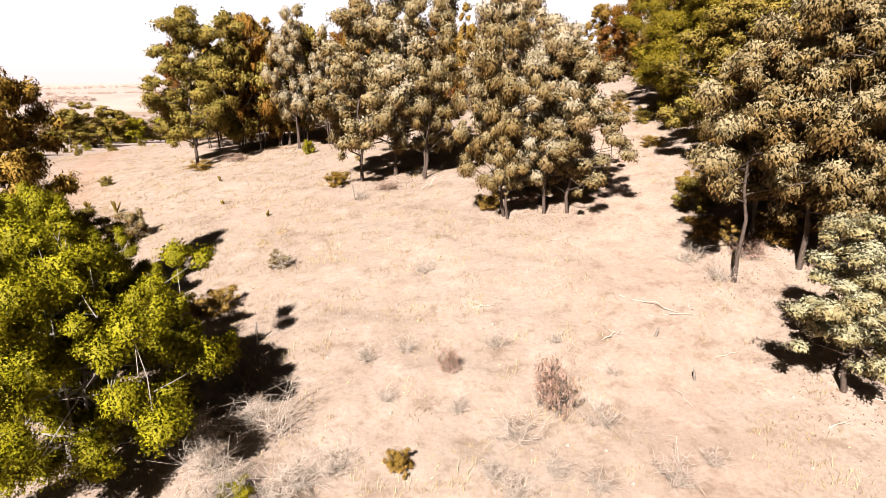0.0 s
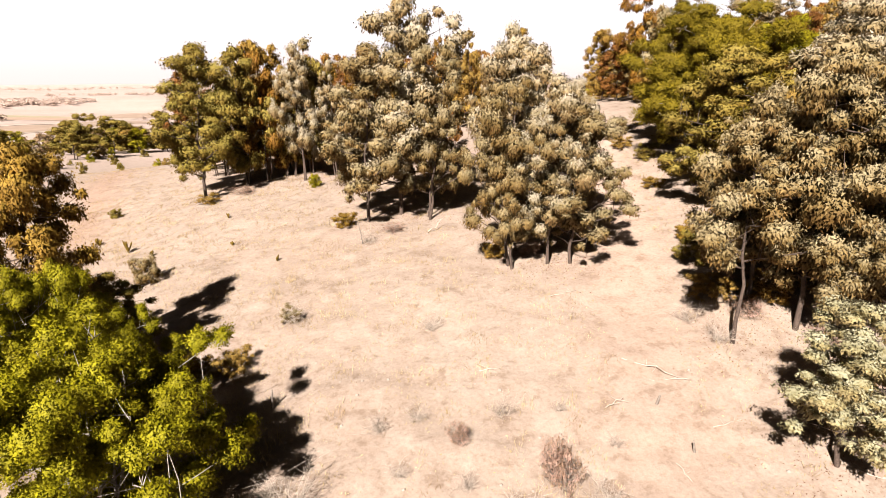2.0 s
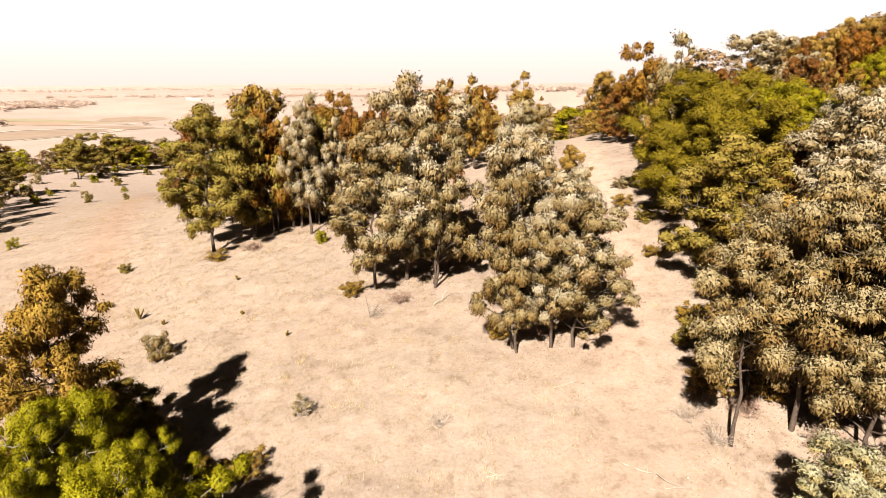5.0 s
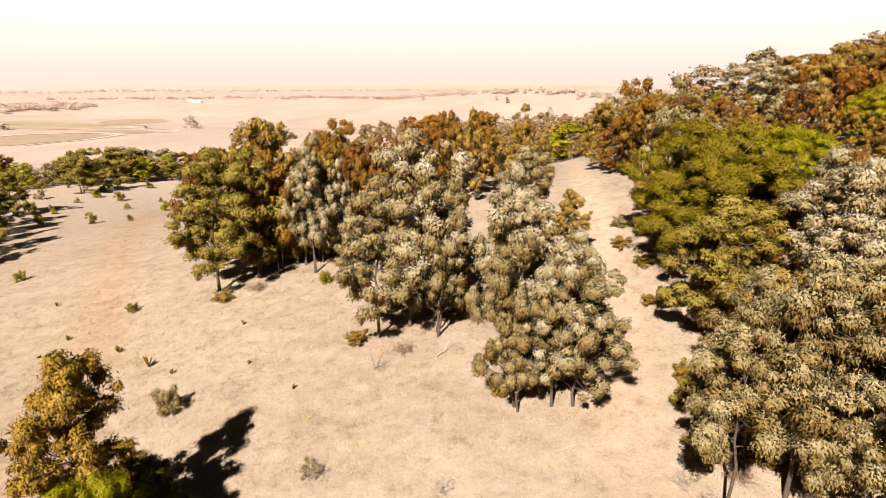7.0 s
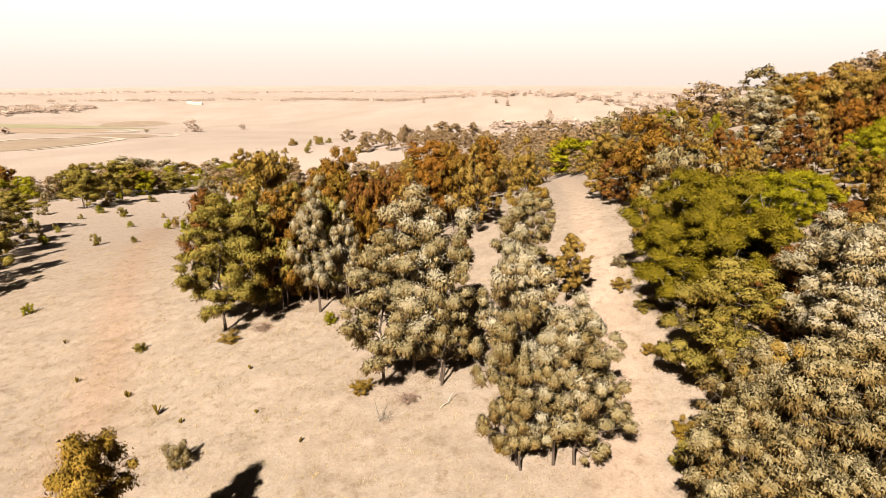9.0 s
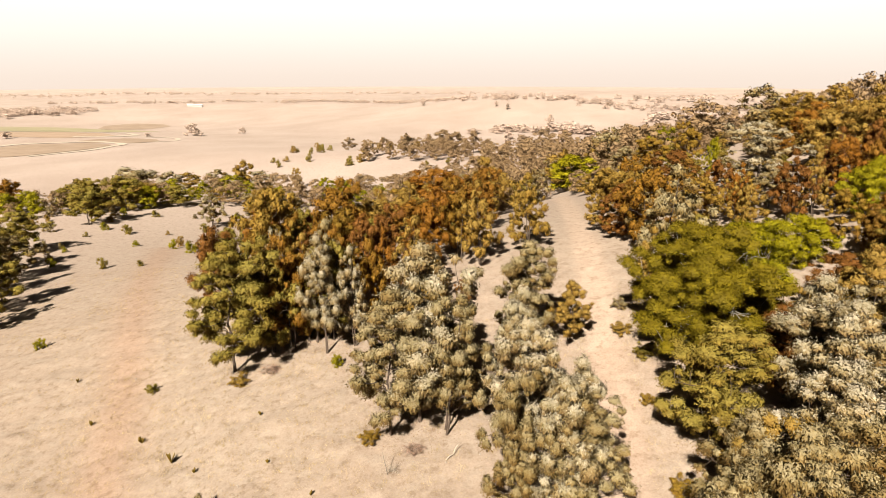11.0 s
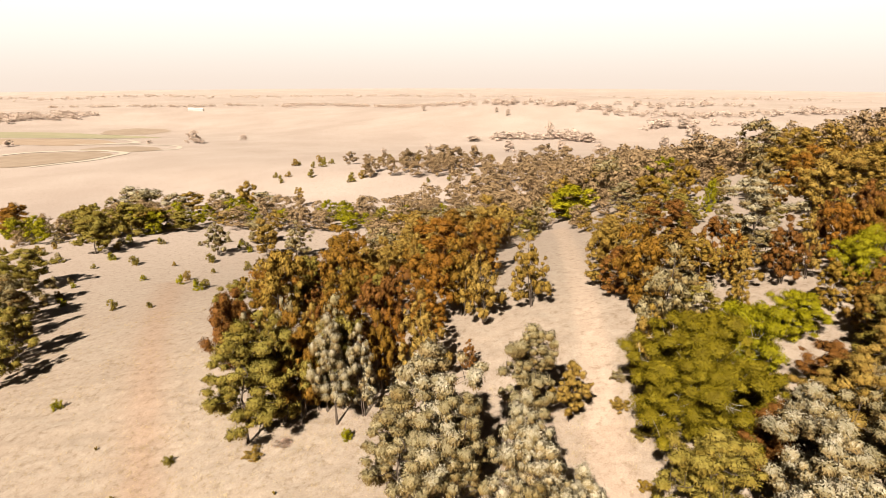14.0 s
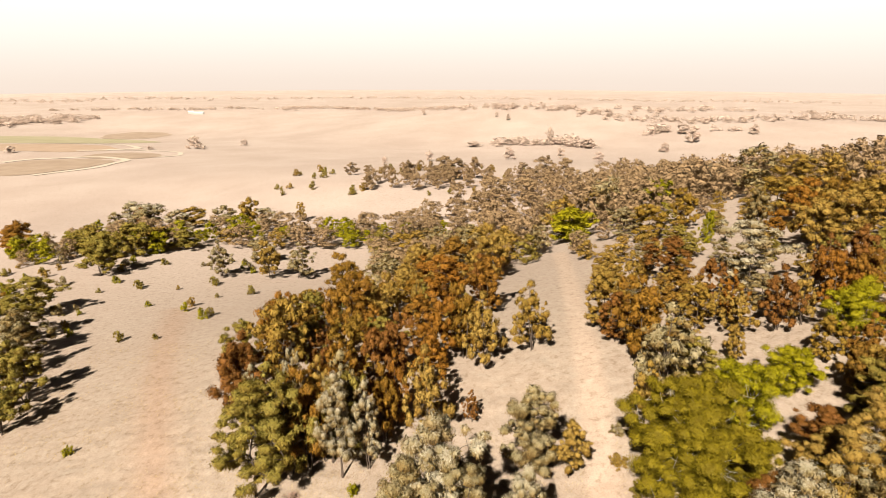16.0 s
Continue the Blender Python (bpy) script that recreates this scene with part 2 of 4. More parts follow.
def leaves(rng, centres, radii, per_m2, size, droop=0.8, slim=1.0, lobes=7, ragged=0.25):
    """Clumps of pointed, hanging blades, each clump a ragged dome of a few lobes. Also gives the domes' own normals and
    the painted shade of each blade.
    """
    V, N, A = [], [], []
    for c, r in zip(centres, radii):
        n = max(6, int(per_m2 * r * r * rng.uniform(0.8, 1.2)))
        tips = rng.normal(0, 1, (lobes, 3)) + np.array([0, 0, 0.35])
        tips /= np.linalg.norm(tips, axis=1)[:, None]
        d = rng.normal(0, 1, (n, 3)) + 0.9 * tips[rng.randint(0, lobes, n)] + np.array([0, 0, 0.25])
        d /= np.linalg.norm(d, axis=1)[:, None]
        near = np.max(d @ tips.T, axis=1)
        far = (0.5 + 0.55 * np.clip(near, 0, 1) ** 5) * rng.uniform(0.1, 1.0, n) ** 0.45 * rng.uniform(0.8, 1.3, n)
        p = np.asarray(c) + d * (1.15 * r * far)[:, None] * np.array([1, 1, 0.8])
        way = d * 0.15 + rng.normal(0, 0.5, (n, 3))
        way[:, 2] -= droop * np.clip(1.1 - 0.5 * d[:, 2], 0.4, 1.2)
        way /= np.linalg.norm(way, axis=1)[:, None]
        side = np.cross(way, d + rng.normal(0, 0.6, (n, 3)))
        side /= np.linalg.norm(side, axis=1)[:, None] + 1e-9
        face = np.cross(side, way)
        turned = (np.sum(face * d, 1) + 0.3 * face[:, 2] < 0)[:, None]
        side, face = np.where(turned, -side, side), np.where(turned, -face, face)
        ln = (size * rng.uniform(0.6, 1.4, n) * (1.7 - 0.7 * np.clip(far, 0, 1)))[:, None]
        wd = ln * rng.uniform(0.22, 0.40, n)[:, None] * slim
        V.append(np.stack([p - side * wd, p + side * wd, p + way * ln], 1).reshape(-1, 3))
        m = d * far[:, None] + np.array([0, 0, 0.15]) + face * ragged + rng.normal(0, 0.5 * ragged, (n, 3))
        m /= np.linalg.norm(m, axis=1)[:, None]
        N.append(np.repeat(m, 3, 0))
        # Lower blades take the dark end of the painted shade, upper ones the pale.
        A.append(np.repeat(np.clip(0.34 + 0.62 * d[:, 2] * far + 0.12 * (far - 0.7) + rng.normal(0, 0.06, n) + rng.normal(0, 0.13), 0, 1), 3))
    V = np.concatenate(V)
    return V, np.arange(len(V)).reshape(-1, 3), np.concatenate(N), np.concatenate(A)


SOUP = {}


def tree_parts(name, trunk, crown, bark_mat, leaf_mat):
    root = new(name)
    t = new("trunk", trunk.mesh("trunk", bark_mat))
    t.parent = root
    v, f, n, blade_shade = crown
    me = mesh_of("crown", v, f, leaf_mat, True)
    me.normals_split_custom_set_from_vertices(n.tolist())
    me.attributes.new("clump_shade", "FLOAT", "POINT").data.foreach_set("value", blade_shade.astype(np.float32))
    c = new("crown", me)
    c.parent = root
    SOUP[root.name] = v.reshape(-1, 3, 3), n.reshape(-1, 3, 3), blade_shade.reshape(-1, 3)
    return root


def gum(seed, leaf, h=14.0, rad=4.6, stems=2, clear=0.22, limbs=13, clump=0.85, per_m2=150, size=0.34, bark_mat=None, droop=0.8, name="gum_tree", top=0.55, space=0.62, twigs=True, slim=1.0, lobes=7, ragged=0.25):
    """A eucalypt: bare leaning stems, rising limbs and domed clumps of hanging leaves."""
    rng = np.random.RandomState(seed)
    wood, cs, rs = Shape(), [], []
    for s in range(stems):
        a0 = rng.uniform(0, 6.28)
        off = 0.0 if stems == 1 else rng.uniform(0.3, 0.9)
        foot = np.array([math.cos(a0) * off, math.sin(a0) * off, -0.25])
        hs = h * (1.0 if s == 0 else rng.uniform(0.72, 0.95))
        tip = np.array([math.cos(a0) * (off + rad * rng.uniform(0.05, 0.4) * (stems > 1)), math.sin(a0) * (off + rad * rng.uniform(0.05, 0.4) * (stems > 1)), hs * 0.93])
        line = bent(rng, foot, tip, 7, 0.009)
        r0 = 0.0105 * h * rng.uniform(0.8, 1.1)
        wood.tube(line, [r0 * (1.15 if i == 0 else 1 - 0.85 * i / 7) for i in range(8)], 8)
        for k in range(limbs):
            u = clear + (0.97 - clear) * (k + rng.uniform(0, 0.8)) / limbs
            j = min(6, int(u * 7))
            p = line[j] + (line[j + 1] - line[j]) * (u * 7 - j)
            w = a0 + k * 2.4 + rng.uniform(-0.5, 0.5)
            shape = (math.sin(math.pi * min(1.0, (u - clear * 0.55) / (1.0 - clear * 0.55)) ** top)) ** 0.7
            reach = rad * (0.45 + 0.55 * shape) * rng.uniform(0.5, 1.05)
            if u > 0.88:
                reach *= 0.5
            end = p + np.array([math.cos(w) * reach, math.sin(w) * reach, reach * rng.uniform(0.1, 0.6)])
            end[2] = min(end[2], h)
            br = bent(rng, p, end, 4, 0.05, 0.04)
            wood.tube(br, [r0 * 0.42 * (1 - u * 0.5) * (1 - 0.2 * i) + 0.012 for i in range(5)], 5 if twigs else 3)
            for q in range(5):
                at = br[1] + (br[4] - br[1]) * rng.uniform(0.0, 1.0)
                e2 = at + rng.normal(0, 0.5, 3) * reach * 0.45 + np.array([0, 0, 0.25 * reach])
                e2[2] = min(e2[2], h)
                if twigs:
                    wood.tube([at, (at + e2) / 2 + rng.normal(0, 0.06, 3), e2], [0.03, 0.02, 0.008], 3)
                cs.append(e2)
                rs.append(clump * rng.uniform(0.35, 1.0))
            cs.append(end)
            rs.append(clump * rng.uniform(0.6, 1.2))
        cs.append(tip + np.array([0, 0, 0.03 * h]))
        rs.append(clump)
    kept = []
    for i in rng.permutation(len(cs)):
        if all(np.linalg.norm((cs[i] - cs[j]) * (1, 1, 1.25)) > space * (rs[i] + rs[j]) for j in kept):
            kept.append(i)
    cs, rs = [cs[i] for i in kept], [rs[i] for i in kept]
    crown = leaves(rng, cs, rs, per_m2, size, droop, slim, lobes, ragged)
    return tree_parts(name, wood, crown, bark_mat or BARK_DARK, LEAF[leaf])


PROTOTYPES = []
def hide_proto(root):
    """Prototypes are removed once their copies stand."""
    PROTOTYPES.append(root)
    return root


def plant(proto, x, y, height, width=None, turn=None, tint=None, sink=0.05, label="", category="tree", group=""):
    """A copy of a prototype on the ground, scaled to its height and crown width (metres)."""
    sz = height / proto["height"]
    sx = sz if width is None else width / proto["width"]
    z = float(ground_z(x, y)) - sink
    turn = rng_place.uniform(0, 360) if turn is None else turn
    ob = copy_thing(proto, Matrix.LocRotScale((x, y, z), Euler((0, 0, radians(turn))), (sx, sx, sz)))
    if tint:
        for c in ob.children:
            if c.name.startswith("crown"):
                c.material_slots[0].link = "OBJECT"
                c.material_slots[0].material = LEAF[tint]
    tagged(ob, label, category, group)
    return ob


rng_place = np.random.RandomState(11)


def proto(root):
    pts = np.concatenate([np.array([v.co[:] for v in c.data.vertices]) for c in root.children])
    root["height"], root["width"] = float(pts[:, 2].max()), float(2 * np.percentile(np.hypot(pts[:, 0], pts[:, 1]), 97))
    return hide_proto(root)


GUM = [proto(gum(20 + i, "grey", stems=(1, 2, 1, 1, 2)[i], rad=(4.0, 3.8, 3.6, 4.4, 4.4)[i], clear=(0.2, 0.24, 0.34, 0.14, 0.16)[i], limbs=(24, 13, 20, 26, 14)[i], clump=1.0, per_m2=900, size=0.16, space=0.5, slim=0.85)) for i in range(5)]
GUM_MID = [proto(gum(40 + i, "grey", stems=(2, 1, 2)[i], clear=0.12, limbs=(10, 18, 10)[i], clump=1.15, per_m2=300, size=0.24, space=0.5, twigs=False, slim=1.0, ragged=0.12)) for i in range(3)]
GUM_FAR = [proto(gum(50 + i, "grey", stems=1, clear=0.06, limbs=13, clump=1.45, per_m2=150, size=0.34, space=0.5, twigs=False, slim=1.2, ragged=0.06)) for i in range(4)]
OLIVE = proto(gum(60, "olive", h=14, rad=7.0, stems=5, clear=0.06, limbs=14, clump=1.3, per_m2=1500, size=0.2, droop=-0.1, name="olive_tree", top=0.42, bark_mat=BARK_PALE, space=0.42, slim=0.5, ragged=0.5))
LIME = proto(gum(70, "lime", h=9, rad=4.0, stems=2, clear=0.08, limbs=14, clump=1.1, per_m2=900, size=0.17, droop=0.1, name="lime_tree", top=0.5, bark_mat=BARK_PALE, space=0.42, slim=0.55))
LIME_FAR = proto(gum(72, "lime", h=9, rad=4.0, stems=2, clear=0.03, limbs=8, clump=1.3, per_m2=110, size=0.36, droop=0.2, name="lime_tree", top=0.5, bark_mat=BARK_PALE, twigs=False, space=0.45))
LIME_NEAR = [proto(gum(75 + i, "limedark", h=9, rad=5.0, stems=4, clear=0.08, limbs=12, clump=0.95, per_m2=3000, size=0.085, droop=0.1, name="lime_tree", top=0.45, bark_mat=BARK_PALE, space=0.55, slim=1.1)) for i in range(2)]
BUSH = [proto(gum(80 + i, "grey", h=3, rad=1.6, stems=3, clear=0.05, limbs=6, clump=0.6, per_m2=900, size=0.13, name="shrub", bark_mat=BARK_GREY, space=0.45, slim=0.6)) for i in range(2)]
BUSH_FAR = proto(gum(84, "grey", h=3, rad=1.7, stems=2, clear=0.02, limbs=5, clump=0.75, per_m2=140, size=0.28, name="shrub", bark_mat=BARK_GREY, twigs=False))
TWIGS = [proto(gum(90 + i, "rust", h=3, rad=1.5, stems=4, clear=0.1, limbs=8, clump=0.5, per_m2=200, size=0.11, name="shrub", bark_mat=BARK_GREY, space=0.3, slim=0.6)) for i in range(2)]

WORDS = {
    "grey": "grey-green gum tree with clumped hanging leaves", "pale": "silvery pale-green gum tree on the hillside", "dark": "dark green gum tree with dense leaf clumps",
    "brown": "drought-browned gum tree with rusty leaves", "dusty": "dusty brown-green gum tree in open woodland", "red": "gum tree with dying reddish-brown leaves", "farwood": "brown-green gum tree on the far slope, coloured pale for haze", "sage": "sage-green gum tree with leaves down to the ground",
}


def grow(kind, x, y, hgt, wid, pick=None, group=""):
    """A tree of a kind, detailed as its distance asks."""
    n = int(rng_place.randint(0, 1000)) if pick is None else pick
    if kind == "olive":
        return plant(OLIVE, x, y, hgt, wid, 20, label="broad olive-green feathery tree beside the dirt track")
    if kind == "lime_near":
        return plant(LIME_NEAR[n % 2], x, y, hgt, wid, label="bright yellow-green tree with pale forked stems", group="yellow-green trees")
    if kind == "pale_bushy":
        return plant(GUM[0], x, y, hgt, wid, 40, tint="silver", label="low dense silver-green gum sapling with leafy branches")
    if kind == "lime":
        return plant(LIME if y < 150 else LIME_FAR, x, y, hgt, wid, label="rounded bright lime-green tree on the wooded slope", group="lime-green trees")
    p = GUM[n % 5] if y < 66 else GUM_MID[n % 3] if y < 200 else GUM_FAR[n % 4]
    return plant(p, x, y, hgt, wid, tint=kind, label=WORDS[kind], group=group or "gum trees")


# Trees that stand out, grove by grove: kind, x, y, height, crown width.
NEAR_GROVE = (
    ("lime_near", -12.3, 17.6, 8.8, 10.2), ("lime_near", -18.4, 24.2, 8.8, 7.5), ("lime_near", -14.4, 23.4, 6.2, 5.5), ("dark", -17.9, 29.9, 5.8, 4.4), ("dusty", -20.4, 28.0, 13.0, 6.8, 0), ("grey", 4.4, 38.6, 12.4, 6.4, 4), ("pale", 6.5, 38.4, 12.4, 6.4, 0), ("grey", 8, 38.4, 10.5, 6.8, 3), ("pale", 4.6, 43, 14.5, 7), ("pale", 8.6, 42, 11.5, 5.5), ("pale", 5.6, 47.5, 15, 7), ("grey", -6.6, 49.6, 14.5, 8.5, 3), ("pale", -4, 51.5, 18, 10, 3), ("grey", -2, 49.5, 14.5, 7.5, 4),
)
TRACKSIDE = (
    ("pale_bushy", 15.6, 21.2, 7.2, 6.0), ("grey", 14.7, 29.1, 13, 7.4, 2), ("grey", 16.9, 32.4, 12.5, 6.4, 1), ("grey", 18.4, 30, 15, 8.4, 0), ("grey", 20.9, 27.6, 13, 7.5, 3), ("dusty", 19.8, 33.6, 11.5, 7, 4), ("grey", 23, 31, 13.5, 9, 3), ("sage", 26.0, 29.4, 12.5, 8, 4), ("pale", 24, 36.6, 13, 8.5), ("grey", 18.6, 35.6, 11, 7), ("dark", 19.6, 43.6, 12, 9.5), ("pale", 29.5, 44.6, 13, 10), ("pale", 27, 39.6, 14.5, 9), ("dusty", 35.2, 48.5, 12, 9), ("olive", 24.2, 56.4, 13.5, 15.6), ("lime", 31.6, 65.6, 10.2, 11.0), ("lime", 41.8, 70.0, 6.6, 8.0), ("lime", 53.4, 78.5, 9.2, 9.5), ("grey", 24.2, 71, 15.5, 10.5), ("dusty", 22, 68.5, 9, 5.5), ("red", 28.4, 48.0, 9, 7), ("grey", 33.5, 42.5, 12, 9), ("dusty", 39, 44.5, 11, 9), ("dusty", 35.5, 54, 8, 6), ("red", 37.6, 57.2, 7.5, 6.5), ("dusty", 41.5, 54.8, 10, 8), ("pale", 36.8, 51.2, 9, 7), ("dark", 45.6, 60.6, 9.5, 8), ("dusty", 48.5, 66, 8, 6.5), ("grey", 44.6, 49.6, 11, 8),
)
CLEARING_EDGE = (
    ("dark", -25.4, 63.2, 15.8, 10.5, 3), ("dark", -22.0, 67.0, 15.0, 8.5, 0), ("brown", -19.6, 66.5, 14, 7), ("grey", -14.9, 69, 15, 8), ("dark", -17, 67.5, 12.5, 7), ("grey", 7.1, 61.5, 13, 7.5), ("dusty", 11.7, 61.2, 7.6, 4.4), ("dark", -26.6, 73.5, 12, 8.5),
)
VALLEY_SIDE = (
    ("lime", 39.5, 188, 11, 17), ("lime", 38.5, 178, 4.5, 7), ("dark", -112, 184, 14, 15), ("grey", -75, 189, 13, 9.5), ("dusty", -59, 189, 13, 9), ("grey", -51, 192, 13, 11), ("dark", -75, 95, 12, 10), ("dark", -72, 84, 11, 9), ("grey", -90, 118, 12, 13), ("dark", -98, 126, 12, 12), ("dark", -106, 146, 11, 13), ("dark", -82, 92, 12, 11), ("grey", -86, 104, 12, 10), ("brown", -118, 146, 9, 8), ("dark", -90, 106, 10, 9),
)
VALLEY_FLOOR = (
    ("dark", -113, 210, 13, 12), ("dark", -129, 212, 12, 12), ("lime", -106, 214, 9, 9), ("dark", -100, 222, 8, 11), ("pale", -150, 290, 15, 20), ("grey", -134, 262, 13, 13), ("red", -138, 268, 13, 9), ("pale", -118, 258, 12, 14), ("dusty", -124, 290, 11, 14), ("dusty", -91, 272, 16, 11), ("grey", -104, 276, 12, 13), ("pale", -82, 268, 11, 12), ("dusty", -72, 292, 10, 6), ("grey", -158, 282, 11, 9), ("grey", -67, 208, 10, 9), ("brown", -174, 238, 14, 13), ("brown", -182, 246, 12, 12), ("dark", -166, 226, 9, 9), ("dark", -122, 206, 10, 13), ("dark", -135, 216, 10, 13), ("dusty", -112, 222, 9, 12),
)
BROWN_GROVE = (
    ("brown", -27.3, 145.9, 13.0, 11.3), ("brown", -20.6, 104.5, 15.2, 11.0), ("red", -22.8, 90.2, 11.0, 5.8), ("brown", -33.6, 103.7, 13.0, 9.2), ("red", -32.0, 80.5, 13.4, 9.0), ("dusty", -27.2, 86.5, 16.5, 9.5), ("dusty", -13.2, 113.3, 11.0, 5.0), ("dusty", -7.9, 106.3, 12.0, 3.6), ("brown", -2.2, 112.3, 13.0, 12.5), ("brown", 5.7, 110.0, 12.0, 7.5), ("dusty", 3.7, 86.6, 13.0, 7.3), ("brown", 0.7, 89.8, 13.0, 6.6), ("brown", -4.8, 87.8, 12.0, 7.4), ("red", -10.9, 86.9, 12.0, 7.3), ("brown", -16.7, 86.5, 12.0, 7.3), ("brown", -16.7, 75.6, 13.0, 5.7), ("brown", -9.1, 74.5, 12.0, 4.9), ("dusty", -4.4, 71.4, 14.0, 7.2), ("pale", -14.9, 64.6, 14.5, 6.4), ("pale", -11.8, 66.0, 12.6, 5.4), ("brown", -18.0, 69.5, 11.0, 6.5),
)
BROWN_EDGE = (
    ("pale", -24.4, 76.2, 13.0, 3.9), ("brown", -23.1, 71.0, 12.0, 4.4), ("pale", -27.9, 74.4, 12.0, 4.9), ("red", -12.9, 81.5, 12.0, 5.7), ("brown", -27.8, 104.4, 11.0, 6.2), ("dusty", 11.6, 89.2, 12.0, 7.6), ("grey", -7.9, 221.9, 12.0, 13.2), ("grey", 7.1, 217.9, 12.0, 13.2), ("dusty", -19.4, 219.9, 11.0, 12.1), ("dusty", 17.3, 199.7, 10.0, 11.5), ("red", 1.2, 73.3, 5.0, 2.7), ("dusty", 9.0, 147.0, 15.0, 12.0), ("brown", 0.0, 151.0, 14.0, 12.0), ("dusty", -9.0, 147.0, 14.0, 11.0),
)
RIGHT_BACK = (
    ("dusty", 56.9, 230.9, 11.5, 11.3), ("lime", 67.8, 195.4, 11.5, 10.0), ("dusty", 49.5, 151.9, 10.5, 10.3), ("dusty", 60.6, 154.8, 11.5, 8.0), ("grey", 47.3, 165.5, 9.5, 9.5), ("lime", 58.5, 138.1, 8.5, 3.7), ("pale", 50.8, 102.4, 12.9, 12.5), ("grey", 70.3, 137.8, 11.5, 7.2), ("dusty", 70.3, 117.4, 13.3, 12.8), ("dusty", 80.2, 149.7, 12.3, 13.9), ("brown", 76.9, 136.4, 12.3, 9.8), ("dusty", 76.0, 117.0, 12.3, 9.7), ("brown", 89.4, 142.8, 12.3, 9.5), ("dusty", 85.9, 125.4, 12.3, 10.3), ("dusty", 96.1, 168.8, 12.3, 12.3),
)
RIGHT_MIDDLE = (
    ("red", 40.7, 112.7, 9.4, 9.7), ("dusty", 31.2, 108.4, 9.4, 6.5), ("brown", 36.1, 97.6, 10.1, 9.9), ("brown", 26.6, 81.0, 13.8, 9.0), ("dusty", 26.9, 108.1, 7.8, 5.8), ("red", 24.0, 88.4, 8.6, 6.4), ("dusty", 23.2, 93.5, 10.5, 7.4), ("grey", 25.7, 86.5, 8.6, 5.3), ("dusty", 37.3, 90.6, 7.8, 6.4), ("dusty", 42.0, 85.8, 8.6, 5.9), ("red", 47.3, 85.9, 10.9, 7.3), ("brown", 42.9, 91.6, 9.4, 4.9), ("red", 42.8, 99.5, 8.6, 4.8), ("dusty", 38.1, 78.5, 6.2, 3.4),
)
RIGHT_FRONT = (
    ("red", 58.5, 95.2, 10.9, 6.4), ("dusty", 51.0, 85.3, 9.4, 5.1), ("brown", 56.1, 87.4, 10.1, 5.9), ("brown", 60.1, 87.2, 10.1, 6.3), ("red", 67.0, 97.2, 10.1, 6.9), ("dusty", 47.7, 74.6, 7.0, 4.6), ("brown", 50.9, 72.4, 7.8, 5.4), ("brown", 47.7, 67.6, 7.0, 4.8), ("dusty", 40.7, 92.3, 7.0, 4.1),
)
for grove in (NEAR_GROVE, TRACKSIDE, CLEARING_EDGE, VALLEY_SIDE, VALLEY_FLOOR, BROWN_GROVE, BROWN_EDGE, RIGHT_BACK, RIGHT_MIDDLE, RIGHT_FRONT):
    for kind, x, y, hgt, wid, *pick in grove:
        grow(kind, x, y, hgt, wid, *[int(p) for p in pick])


# ---- woods ----
def inside(x, y, ring):
    hit = False
    for (x0, y0), (x1, y1) in zip(ring, ring[1:] + ring[:1]):
        if (y0 > y) != (y1 > y) and x < (x1 - x0) * (y - y0) / (y1 - y0) + x0:
            hit = not hit
    return hit


FAR = []
STOOD = [(o.location.x, o.location.y) for o in scene.objects if o.get("category") == "tree" and o not in PROTOTYPES]


def woods(seed, ring, gap, kinds, heights, clear=(), wide=0.75):
    """Trees strewn over a patch of land, none nearer to its neighbours than the gap."""
    rng = np.random.RandomState(seed)
    xs, ys = [p[0] for p in ring], [p[1] for p in ring]
    for _ in range(4000):
        x, y = rng.uniform(min(xs), max(xs)), rng.uniform(min(ys), max(ys))
        if not inside(x, y, ring) or any(math.hypot(x - a, y - b) < r for a, b, r in clear) or abs(x - track(y)) < 4.2:
            continue
        g = gap * (1 + max(0, y - 120) / 500)
        if any(math.hypot(x - a, y - b) < g for a, b in STOOD):
            continue
        hgt = rng.uniform(*heights)
        STOOD.append((x, y))
        kind = kinds[rng.randint(len(kinds))]
        # Most far trees take the leaf colour that has haze mixed in.
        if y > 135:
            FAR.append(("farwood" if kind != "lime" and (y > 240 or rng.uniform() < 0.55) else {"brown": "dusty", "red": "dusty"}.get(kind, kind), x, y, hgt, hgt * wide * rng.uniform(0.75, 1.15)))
        else:
            grow(kind, x, y, hgt, hgt * wide * rng.uniform(0.75, 1.15))


GAPS = ((50.8, 102.4, 8), (26.6, 81, 6), (48, 86, 5), (51, 88, 5), (36.5, 64, 5), (38, 61.4, 5), (33, 61, 4), (36, 67, 4), (61, 130, 7), (64, 139, 6), (69, 150, 6), (74, 162, 6), (82, 178, 7), (90, 195, 8), (40, 158, 7), (45, 163, 6), (30, 135, 8), (22, 120, 7))
woods(1, [(-36, 80), (-22, 72), (-3, 76), (2, 84), (6, 100), (10, 118), (6, 140), (-14, 150), (-30, 126), (-38, 100)], 6.0, ("brown", "red", "dusty", "brown", "dark"), (7, 10))
woods(2, [(-22, 165), (14, 140), (22, 170), (36, 200), (70, 300), (60, 360), (0, 300), (-30, 225)], 7.5, ("dusty", "dusty", "grey", "brown", "dark"), (9, 14), GAPS, 0.95)
woods(31, [(24, 78), (45, 70), (64, 74), (86, 105), (92, 175), (34, 175), (28, 150), (26, 100)], 6.4, ("dusty", "brown", "dark", "grey", "dusty"), (4.5, 7), GAPS, 1.0)
